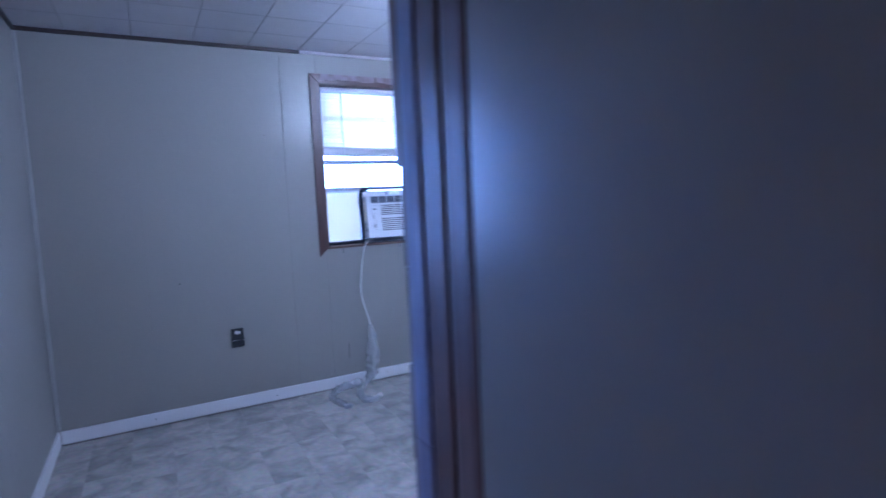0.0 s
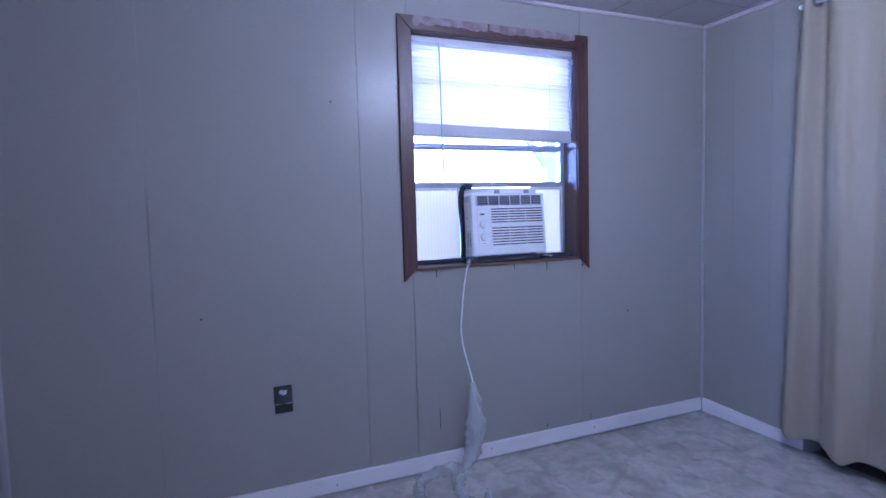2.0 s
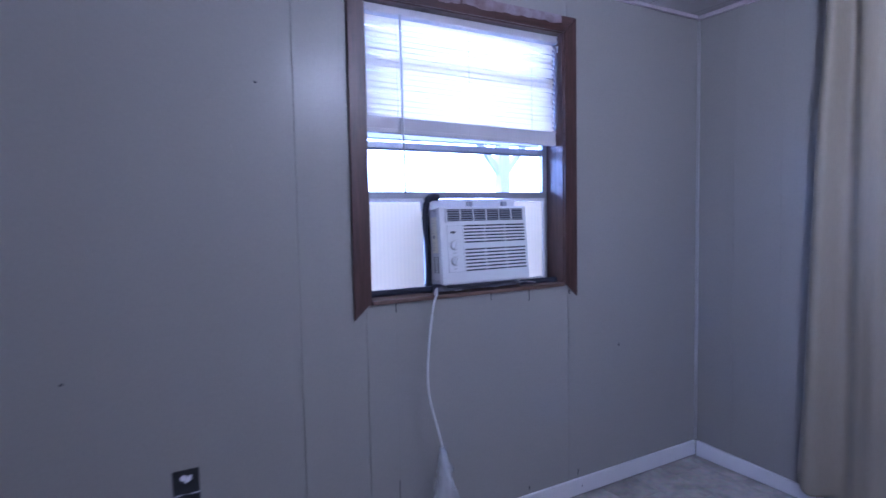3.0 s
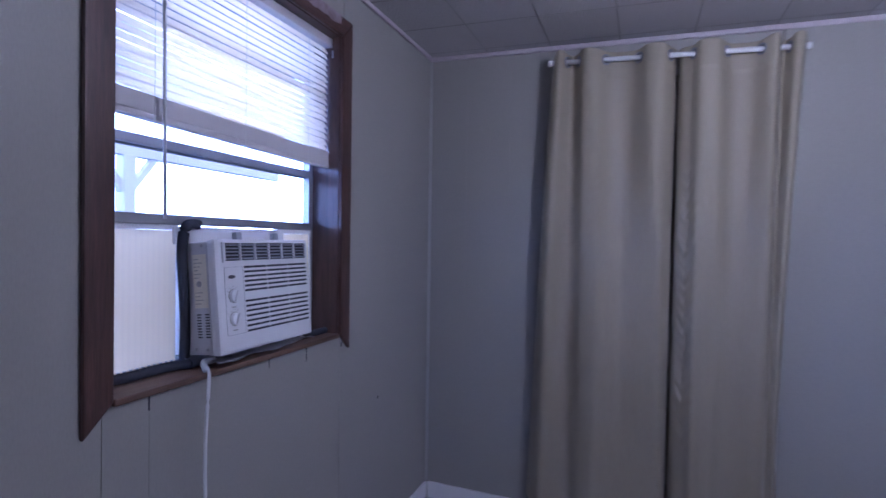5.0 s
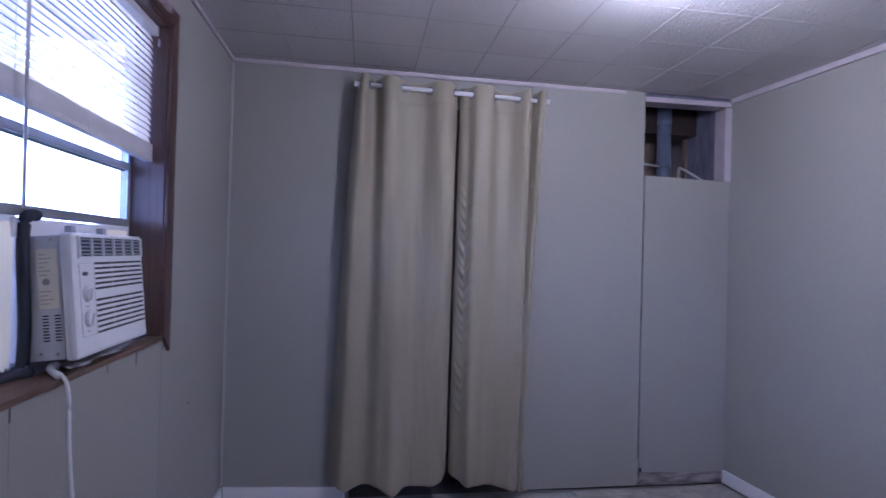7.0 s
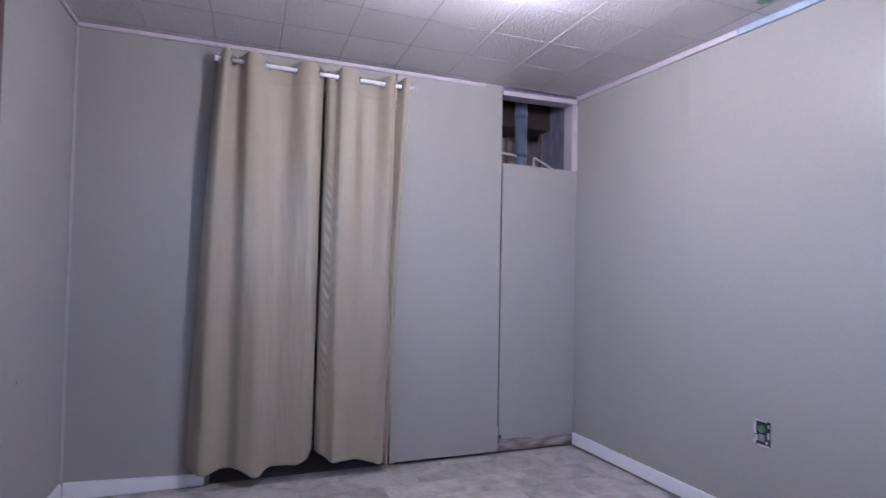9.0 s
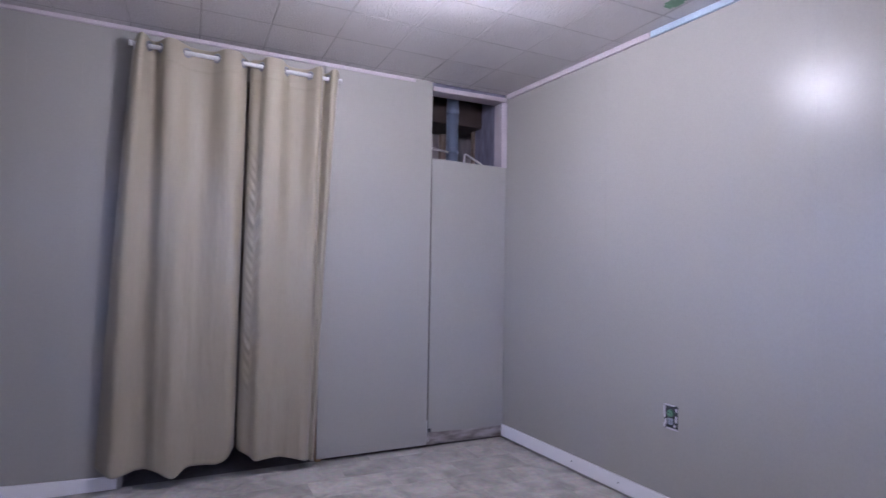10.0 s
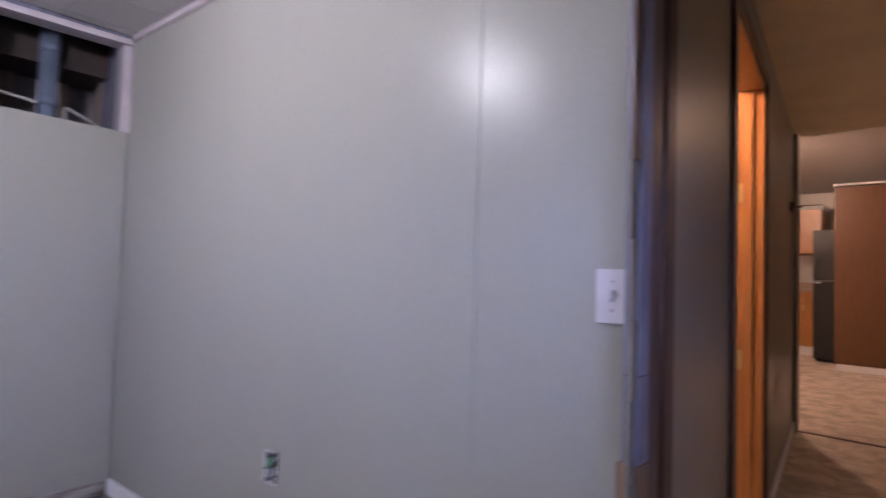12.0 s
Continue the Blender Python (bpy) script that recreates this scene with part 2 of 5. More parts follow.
# dimmer west glow, set to weaken the light on the curtains
OUTSIDE_W = glow("dim_west_glow", (0.62, 0.80, 1.0), 7.0)
GLASS = bpy.data.materials.new("window_glass")
GLASS.use_nodes = True
_g = GLASS.node_tree.nodes["Principled BSDF"]
_g.inputs["Transmission Weight"].default_value, _g.inputs["Roughness"].default_value, _g.inputs["IOR"].default_value = 1.0, 0.02, 1.1


def stone_vinyl(name, base, dark):
    """Printed stone tile vinyl: cloudy marbling, tone by tile."""
    m = bpy.data.materials.new(name)
    m.use_nodes = True
    nt = m.node_tree
    b = nt.nodes["Principled BSDF"]
    b.inputs["Roughness"].default_value = 0.42
    tc = nt.nodes.new("ShaderNodeTexCoord")
    oi = nt.nodes.new("ShaderNodeObjectInfo")
    off = nt.nodes.new("ShaderNodeVectorMath")
    off.operation = "MULTIPLY_ADD"
    sc = nt.nodes.new("ShaderNodeCombineXYZ")
    for k in ("X", "Y", "Z"):
        nt.links.new(oi.outputs["Random"], sc.inputs[k])
    off.inputs[1].default_value = (37, 53, 11)
    nt.links.new(sc.outputs["Vector"], off.inputs[0])
    nt.links.new(tc.outputs["Object"], off.inputs[2])
    n = nt.nodes.new("ShaderNodeTexNoise")
    n.inputs["Scale"].default_value, n.inputs["Detail"].default_value, n.inputs["Distortion"].default_value = 7.0, 7, 0.8
    nt.links.new(off.outputs["Vector"], n.inputs["Vector"])
    r = nt.nodes.new("ShaderNodeValToRGB")
    r.color_ramp.elements[0].position, r.color_ramp.elements[1].position = 0.33, 0.64
    r.color_ramp.elements[0].color, r.color_ramp.elements[1].color = (*dark, 1), (*base, 1)
    nt.links.new(n.outputs["Fac"], r.inputs["Fac"])
    n2 = nt.nodes.new("ShaderNodeTexNoise")
    n2.inputs["Scale"].default_value, n2.inputs["Detail"].default_value = 38, 4
    nt.links.new(off.outputs["Vector"], n2.inputs["Vector"])
    x = nt.nodes.new("ShaderNodeMix")
    x.data_type, x.blend_type = "RGBA", "OVERLAY"
    x.inputs["Factor"].default_value = 0.35
    nt.links.new(r.outputs["Color"], x.inputs["A"])
    nt.links.new(n2.outputs["Color"], x.inputs["B"])
    v = nt.nodes.new("ShaderNodeMapRange")
    v.inputs["To Min"].default_value, v.inputs["To Max"].default_value = 0.88, 1.08
    nt.links.new(oi.outputs["Random"], v.inputs["Value"])
    h = nt.nodes.new("ShaderNodeHueSaturation")
    h.inputs["Saturation"].default_value = 0.7
    nt.links.new(v.outputs["Result"], h.inputs["Value"])
    nt.links.new(x.outputs["Result"], h.inputs["Color"])
    nt.links.new(h.outputs["Color"], b.inputs["Base Color"])
    bp = nt.nodes.new("ShaderNodeBump")
    bp.inputs["Strength"].default_value, bp.inputs["Distance"].default_value = 0.15, 0.001
    nt.links.new(n2.outputs["Fac"], bp.inputs["Height"])
    nt.links.new(bp.outputs["Normal"], b.inputs["Normal"])
    return m


FLOORTILE = stone_vinyl("stone_print_vinyl", (0.505, 0.472, 0.43), (0.29, 0.263, 0.236))
FLOORBASE = mat("vinyl_joint", (0.50, 0.47, 0.44), 0.6, vary=0.5, scale=4)
HALLFLOOR = stone_vinyl("brown_stone_vinyl", (0.66, 0.53, 0.40), (0.36, 0.27, 0.19))

# ---- building helpers ----


def box(bm, x0, x1, y0, y1, z0, z1, m=None):
    v = [bm.verts.new(p) for p in ((x0, y0, z0), (x1, y0, z0), (x1, y1, z0), (x0, y1, z0),
                                   (x0, y0, z1), (x1, y0, z1), (x1, y1, z1), (x0, y1, z1))]
    for f in ((0, 3, 2, 1), (4, 5, 6, 7), (0, 1, 5, 4), (1, 2, 6, 5), (2, 3, 7, 6), (3, 0, 4, 7)):
        bm.faces.new([v[i] for i in f])
    if m:
        for p in v:
            p.co = m @ p.co
    return v


def prism(bm, outline, y0, y1):
    """Outline in x, z, drawn out from y0 to y1."""
    a = [bm.verts.new((x, y0, z)) for x, z in outline]
    b = [bm.verts.new((x, y1, z)) for x, z in outline]
    bm.faces.new(a)
    bm.faces.new(b[::-1])
    for i in range(len(a)):
        j = (i + 1) % len(a)
        bm.faces.new((a[i], b[i], b[j], a[j]))
    bmesh.ops.recalc_face_normals(bm, faces=bm.faces)


def tube(bm, points, radius, sides=10, closed=False):
    """Round tube along points; radius may be a function of the share along it."""
    rings = []
    pts = [Vector(p) for p in points]
    n = len(pts)
    for i, p in enumerate(pts):
        d = (pts[min(i + 1, n - 1)] - pts[max(i - 1, 0)]).normalized()
        side = d.orthogonal() if abs(d.z) > 0.95 else d.cross(Vector((0, 0, 1)))
        if abs(d.z) > 0.95:
            side = Vector((1, 0, 0)) - d * d.x
        side.normalize()
        up = side.cross(d)
        r = radius(i / (n - 1)) if callable(radius) else radius
        rings.append([bm.verts.new(p + (side * math.cos(a) + up * math.sin(a)) * r)
                      for a in (2 * math.pi * k / sides for k in range(sides))])
    for a, b in zip(rings, rings[1:]):
        for k in range(sides):
            bm.faces.new((a[k], a[(k + 1) % sides], b[(k + 1) % sides], b[k]))
    bm.faces.new(rings[0])
    bm.faces.new(rings[-1][::-1])
    bmesh.ops.recalc_face_normals(bm, faces=bm.faces)


def smooth_line(keys, steps):
    """Points of a smooth curve through keys."""
    k = [Vector(p) for p in keys]
    out = []
    for i in range(len(k) - 1):
        p0, p1, p2, p3 = k[max(i - 1, 0)], k[i], k[i + 1], k[min(i + 2, len(k) - 1)]
        for s in range(steps):
            t = s / steps
            out.append(0.5 * (2 * p1 + (p2 - p0) * t + (2 * p0 - 5 * p1 + 4 * p2 - p3) * t * t + (3 * p1 - p0 - 3 * p2 + p3) * t ** 3))
    out.append(k[-1])
    return out


def mesh_of(name, bm, material, smooth=False, bevel=0.0, segments=2):
    if bevel:
        bmesh.ops.bevel(bm, geom=bm.edges[:], offset=bevel, segments=segments, affect="EDGES", profile=0.6, clamp_overlap=True)
    me = bpy.data.meshes.new(name)
    bm.to_mesh(me)
    bm.free()
    me.materials.append(material)
    if smooth:
        for p in me.polygons:
            p.use_smooth = True
    return me


def part(name, bm, material, parent, label="", smooth=False, bevel=0.0):
    """One mesh object, a part of parent."""
    ob = new(name, mesh_of(name, bm, material, smooth, bevel))
    ob.parent = parent
    if label:
        ob["label"] = label
    return ob


def thing(name, label, category, place=(0, 0, 0), group="", kind="", turn=None):
    e = new(name)
    e.matrix_basis = Matrix.Translation(place) @ (turn or Matrix())
    return tagged(e, label, category, group, kind)


def structure(name, bm, material, label, category, bevel=0.0, smooth=False):
    return tagged(new(name, mesh_of(name, bm, material, smooth, bevel)), label, category, kind="structure")


def boxes(*rows, lean=None):
    """Boxes in one bmesh; lean raises each corner by a function of its x."""
    bm = bmesh.new()
    for r in rows:
        box(bm, *r)
    if lean:
        for v in bm.verts:
            v.co.z += lean(v.co.x)
    return bm


def minus(rect, holes):
    """The rectangle (u0, u1, v0, v1) without the holes, as rectangles."""
    left = [rect]
    for a0, a1, b0, b1 in holes:
        nxt = []
        for u0, u1, v0, v1 in left:
            if a1 <= u0 or a0 >= u1 or b1 <= v0 or b0 >= v1:
                nxt.append((u0, u1, v0, v1))
                continue
            if a0 > u0:
                nxt.append((u0, a0, v0, v1))
            if a1 < u1:
                nxt.append((a1, u1, v0, v1))
            c0, c1 = max(u0, a0), min(u1, a1)
            if b0 > v0:
                nxt.append((c0, c1, v0, b0))
            if b1 < v1:
                nxt.append((c0, c1, b1, v1))
        left = nxt
    return left


H = 2.25                     # ceiling
XW, YS, SK = -3.38, -2.767, 0.081   # west face; south face at the east corner and its skew; north face y = 0, east face x = 0
SLOPE = 0.011                # the ceiling sinks towards the south
YF = -3.0                           # end of the room's floor and ceiling


def south(x):
    """y of the south wall face at x."""
    return YS + SK * x


def panelled(name, frame_m, length, seams, grooves, holes, label, material=WALL, core_from=0.0, thick=0.10):
    """Wall of grooved sheets: u along it, v up, depth behind its face. frame_m takes (u, depth, v) to the world."""
    bm = bmesh.new()
    for u0, u1, v0, v1 in minus((core_from, length, 0, H), holes):
        box(bm, u0, u1, 0.006, thick, v0, v1, frame_m)
    bmesh.ops.recalc_face_normals(bm, faces=bm.faces)
    wall = structure(name, bm, CORE, label, "wall")
    edges = [0.0] + sorted(seams) + [length]
    for a, b in zip(edges, edges[1:]):
        cuts = [a] + [g for g in sorted(grooves) if a + 0.03 < g < b - 0.03] + [b]
        bm = bmesh.new()
        for i, (c, d) in enumerate(zip(cuts, cuts[1:])):
            g0 = 0.0010 if i == 0 else 0.0012
            g1 = 0.0010 if d == b else 0.0012
            for u0, u1, v0, v1 in minus((c + g0, d - g1, 0.0, H), holes):
                box(bm, u0, u1, 0.0, 0.0007, v0, v1, frame_m)
        for u0, u1, v0, v1 in minus((a + 0.0010, b - 0.0010, 0.0, H), holes):
            box(bm, u0, u1, 0.0008, 0.0055, v0, v1, frame_m)
        bmesh.ops.recalc_face_normals(bm, faces=bm.faces)
        part("panel", bm, material, wall)
    return wall


# ---- walls ----
WIN_N = (-1.801, -0.882, 0.9645, 2.055)          # x0, x1, z0, z1 of the window opening
m_north = Matrix(((1, 0, 0, XW), (0, 1, 0, 0), (0, 0, 1, 0), (0, 0, 0, 1)))
panelled("wall_north", m_north, -XW, [x - XW for x in (-2.875, -2.042, -1.808, -0.870)],
         [x - XW for x in (-3.06, -2.63, -2.24, -1.694)],
         [(WIN_N[0] - XW, WIN_N[1] - XW, WIN_N[2], WIN_N[3])], "beige painted grooved panelling with a window opening", thick=0.14)

WIN_W = (-2.13, -1.236, 0.953, 2.055)           # y0, y1, z0, z1
m_west = Matrix(((0, -1, 0, XW), (1, 0, 0, YF - 0.12), (0, 0, 1, 0), (0, 0, 0, 1)))
o = YF - 0.12
panelled("wall_west", m_west, -o + 0.14, [y - o for y in (-1.02, -2.28)],
         [],
         [(WIN_W[0] - o, WIN_W[1] - o, WIN_W[2], WIN_W[3])], "beige painted grooved panelling with a window opening", thick=0.14)

# east wall: plain sheet beside the closet, opening for the curtain
m_east = Matrix(((0, 1, 0, 0), (-1, 0, 0, 0), (0, 0, 1, 0), (0, 0, 0, 1)))
panelled("wall_east", m_east, 2.768 + 0.14, [], [0.2, 0.42],
         [(0.64, 1.568, -1, 2.06), (1.568, 2.768, -1, 2.246)], "beige painted sheet wall with a closet opening", thick=0.10)

# south wall from the corner to the doorway
XE = -2.466                         # west end of the south wall
_c, _s = math.cos(math.atan(SK)), math.sin(math.atan(SK))
m_south = Matrix(((_c, _s, 0, XE), (_s, -_c, 0, south(XE)), (0, 0, 1, 0), (0, 0, 0, 1)))
LS = -XE / _c
panelled("wall_south", m_south, LS, [(x - XE) / _c for x in (-2.072,)],
         [(x - XE) / _c for x in (-0.87, -1.862, -2.27)],
         [], "beige painted grooved panelling beside the doorway", thick=0.10)
bm = boxes((XW - 0.14, 0.14, YF, 0.14, H + 0.03, H + 0.12))
structure("ceiling_slab", bm, CORE, "boarding above the ceiling tiles", "ceiling")
bm = boxes((XW, -2.465, -3.06, -2.955, 2.102, H))
structure("lintel", bm, WALL, "beige panel above the doorway", "wall")

# ceiling tiles, one mesh
bm = bmesh.new()
xs = [XW] + [x for x in (-0.065 - 0.3085 * k for k in range(11, -1, -1)) if x > XW + 0.02] + [0.0]
ys = [YF] + [y for y in (-0.302 - 0.309 * k for k in range(9, -1, -1)) if y > YF + 0.02] + [0.035]
for x0, x1 in zip(xs, xs[1:]):
    for y0, y1 in zip(ys, ys[1:]):
        g, c, z = 0.0006, 0.0042, H + random.uniform(0, 0.0003)
        lo = [bm.verts.new((x, y, z)) for x, y in ((x0 + c, y0 + c), (x0 + c, y1 - c), (x1 - c, y1 - c), (x1 - c, y0 + c))]
        mid, hi = ([bm.verts.new((x, y, q)) for x, y in ((x0 + g, y0 + g), (x0 + g, y1 - g), (x1 - g, y1 - g), (x1 - g, y0 + g))] for q in (z + 0.0022, H + 0.006))
        bm.faces.new(lo)
        for i in range(4):
            j = (i + 1) % 4
            bm.faces.new((lo[i], mid[i], mid[j], lo[j])).material_index = 1
            bm.faces.new((mid[i], hi[i], hi[j], mid[j])).material_index = 1
bmesh.ops.recalc_face_normals(bm, faces=bm.faces)
for f in bm.faces:
    if f.normal.z > 0.5:
        f.normal_flip()
tiles = structure("ceiling", bm, CEIL, "off-white embossed square ceiling tiles", "ceiling")
tiles.data.materials.append(TILEEDGE)
structure("ceiling_board", boxes((XW - 0.1, 0.1, YF, 0.1, H + 0.0065, H + 0.028)), DARK_TRIM, "dark board above the ceiling tiles", "ceiling")
structure("ceiling_mark", boxes((-1.45, -1.36, -2.75, -2.71, H - 0.002, H + 0.001), (-1.43, -1.38, -2.76, -2.695, H - 0.0022, H + 0.001)), MINT,
          "small green patch stuck on the ceiling", "patch", bevel=0.0008)

# nicks and nail holes in the panelling and boards
wall_n = bpy.data.objects["wall_north"]
for x, z0, z1, w in ((-1.694, 0.930, 0.963, 0.0022), (-1.275, 0.937, 0.963, 0.0016), (-1.084, 0.918, 0.963, 0.0022), (-0.862, 0.927, 0.945, 0.0035), (-1.695, 0.20, 0.30, 0.0014), (-1.092, 0.10, 0.118, 0.0020),
                     (-0.815, 0.095, 0.125, 0.0018), (-0.56, 0.655, 0.668, 0.003), (-2.16, 1.71, 1.716, 0.004), (-2.71, 0.83, 0.836, 0.004)):
    part("nick", boxes((x - w, x + w, -0.0006, -0.0001, z0, z1)), DARKSLOT, wall_n)


# trims
def strip(name, row, material, label, bevel=0.004):
    return structure(name, boxes(row), material, label, "trim", bevel)


strip("crown_trim", (XW, -1.907, -0.018, -0.0005, 2.228, 2.2495), DARK_TRIM, "dark brown strip along the ceiling edge")
strip("crown_trim", (-1.903, -0.02, -0.014, -0.0005, 2.231, 2.2495), PINK_TRIM, "faded white strip along the ceiling edge")
strip("crown_trim", (-0.014, -0.0005, -2.118, -0.001, 2.228, 2.2495), PINK_TRIM, "faded white strip along the ceiling edge")
for u0, u1, mt_, lb in (((-1.15 - XE) / _c, LS - 0.02, PINK_TRIM, "faded white strip along the ceiling edge"), (0.0, (-1.153 - XE) / _c, BLUE_TRIM, "pale blue strip along the ceiling edge")):
    bm = bmesh.new()
    box(bm, u0, u1, -0.016, -0.0005, 2.220, 2.2495, m_south)
    bmesh.ops.recalc_face_normals(bm, faces=bm.faces)
    structure("crown_trim", bm, mt_, lb, "trim", 0.004)
strip("crown_trim", (XW + 0.0005, XW + 0.018, YF, -0.02, 2.228, 2.2495), DARK_TRIM, "dark brown strip along the ceiling edge")
strip("corner_trim", (-0.014, -0.0005, -0.014, -0.0005, 0.09, 2.225), PALE_TRIM, "pale beige painted corner strip", 0.006)
strip("corner_trim", (XW + 0.0005, XW + 0.02, -0.02, -0.0005, 0.09, 2.225), PALE_TRIM, "pale beige painted corner strip", 0.006)

for ob in bpy.data.objects:                 # only the room's own ceiling stands here yet
    if ob.name.startswith(("ceiling", "crown_trim")):
        for v in ob.data.vertices:
            v.co.z += SLOPE * v.co.y


def baseboard(row, label="white painted baseboard"):
    return structure("baseboard", boxes(row), WHITE_TRIM, label, "baseboard", 0.004)


def dip(ob, rate):
    for v in ob.data.vertices:
        if v.co.z > 0.05:
            v.co.z += rate * v.co.y


baseboard((XW + 0.018, -0.0145, -0.014, -0.0005, 0.012, 0.086))
baseboard((XW + 0.0005, XW + 0.0145, YF, -0.003, 0.004, 0.086))
dip(baseboard((-0.014, -0.0005, -0.62, -0.016, 0.004, 0.086)), 0.035)
bm = bmesh.new()
box(bm, 0.01, LS - 0.002, -0.0145, -0.0005, 0.016, 0.088, m_south)
bmesh.ops.recalc_face_normals(bm, faces=bm.faces)
structure("baseboard", bm, WHITE_TRIM, "white painted baseboard", "baseboard", 0.004)
boards = [o for o in bpy.data.objects if o.name.startswith("baseboard")]
for board, spots in ((boards[0], ((-0.803, -0.0142, 0.05), (-1.43, -0.0142, 0.055), (-2.2, -0.0142, 0.045), (-2.9, -0.0142, 0.05))),
                     (boards[3], tuple((x, south(x) + 0.0147, 0.056) for x in (-0.652, -0.978, -1.6, -2.2)))):
    for x, y, z in spots:
        bm = bmesh.new()
        bmesh.ops.create_uvsphere(bm, u_segments=8, v_segments=5, radius=0.0035, matrix=Matrix.Translation((x, y, z)) @ Matrix.Diagonal((1, 0.25, 1, 1)))
        part("nail_hole", bm, DARKSLOT, board)
# ---- windows ----


def window(name, width, z0, z1, m, label, full):
    """Recessed window in walnut casing: x from 0 to width, y into the wall, m puts it in place."""
    w = thing(name, label, "window", kind="structure")
    w.matrix_basis = m
    jt = 0.014
    part("reveal_side", boxes((0.0005, jt, -0.002, 0.135, z0, z1)), BROWN, w, bevel=0.002)
    part("reveal_side", boxes((width - jt, width - 0.0005, -0.002, 0.135, z0, z1)), BROWN, w, bevel=0.002)
    part("reveal_head", boxes((jt, width - jt, -0.002, 0.135, z1 - jt, z1 - 0.0005)), BROWN_H, w, bevel=0.002)
    part("window_sill", boxes((jt, width - jt, -0.012, 0.135, z0 + 0.0005, z0 + 0.016)), SILLWOOD, w, "dusty brown wooden sill", bevel=0.003)
    cw, th = 0.066, 0.014
    b = z0 - 0.048
    for s in (0, 1):
        bm = bmesh.new()
        if s == 0:
            prism(bm, [(-cw + 0.01, b), (0.010, z0 + 0.012), (0.010, z1 - 0.010), (-cw + 0.01, z1 + cw - 0.010)], -th, -0.0006)
        else:
            prism(bm, [(width + cw - 0.01, b), (width + cw - 0.01, z1 + cw - 0.010), (width - 0.010, z1 - 0.010), (width - 0.010, z0 + 0.012)], -th, -0.0006)
        part("casing_side", bm, BROWN, w, bevel=0.004)
    bm = bmesh.new()
    prism(bm, [(-cw + 0.0115, z1 + cw - 0.010), (0.0115, z1 - 0.010), (width - 0.0115, z1 - 0.010), (width + cw - 0.0115, z1 + cw - 0.010)], -th, -0.0006)
    part("casing_head", bm, BROWN_H, w, "brown head casing smeared with old paint", bevel=0.004)
    if not full:
        for k0, k1 in ((0.02, 0.43), (0.44, 0.97)):
            bm = bmesh.new()
            lo_edge = [(width * (k0 + (k1 - k0) * i / 30), z1 + 0.026 - 0.026 * abs(noise.noise((i * 0.21 + k0 * 9, 1.3, 0))) - 0.0012 * (i % 3)) for i in range(31)]
            prism(bm, [(width * k0, z1 + 0.0555)] + lo_edge + [(width * k1, z1 + 0.0555)], -th - 0.0012, -th + 0.0005)
            part("paint_smear", bm, SMEAR, w, "old pale paint smear")
    if full:
        bm = bmesh.new()
        prism(bm, [(-cw + 0.0115, b), (width + cw - 0.0115, b), (width - 0.0115, z0 + 0.0115), (0.0115, z0 + 0.0115)], -th, -0.0006)
        part("casing_foot", bm, BROWN_H, w, bevel=0.004)
    # aluminium sashes
    a0, a1 = jt + 0.001, width - jt - 0.001
    zb, zt, f = z0 + 0.017, z1 - jt - 0.001, 0.024
    zm = z0 + 0.586
    bm = boxes((a0, a0 + f, 0.105, 0.132, zb, zt), (a1 - f, a1, 0.105, 0.132, zb, zt),
               (a0 + f, a1 - f, 0.105, 0.132, zt - f, zt), (a0 + f, a1 - f, 0.105, 0.132, zb, zb + 0.02))
    part("window_frame", bm, ALU, w, "dull aluminium window frame")
    lo = z0 + (0.385 if not full else 0.03)
    bm = boxes((a0 + f, a1 - f, 0.100, 0.118, lo, lo + 0.026), (a0 + f, a1 - f, 0.100, 0.118, zm - 0.012, zm + 0.012))
    part("lower_sash", bm, ALU, w, "aluminium sash rails", bevel=0.002)
    part("upper_sash", boxes((a0 + f, a1 - f, 0.119, 0.131, zm - 0.016, zm + 0.010), (a0 + f, a1 - f, 0.119, 0.131, z0 + 0.88, z0 + 0.90)), ALU, w, bevel=0.002)
    for r in ((a0 + f + 0.002, a1 - f - 0.002, 0.1075, 0.1105, lo + 0.027, zm - 0.013), (a0 + f + 0.002, a1 - f - 0.002, 0.1235, 0.1265, zm + 0.011, zt - f - 0.001)):
        p = part("pane", boxes(r), GLASS, w, "clear window pane")
        p.visible_shadow = False
    return w


WN = WIN_N[1] - WIN_N[0]
window("window_1", WN, WIN_N[2], WIN_N[3], Matrix.Translation((WIN_N[0], 0, 0)),
       "recessed window with dark walnut casing lacking its bottom board", False)
WW = WIN_W[1] - WIN_W[0]
m_w2 = Matrix(((0, -1, 0, XW), (1, 0, 0, WIN_W[0]), (0, 0, 1, 0), (0, 0, 0, 1)))
window("window_2", WW, WIN_W[2], WIN_W[3], m_w2, "recessed window with full dark walnut casing", True)


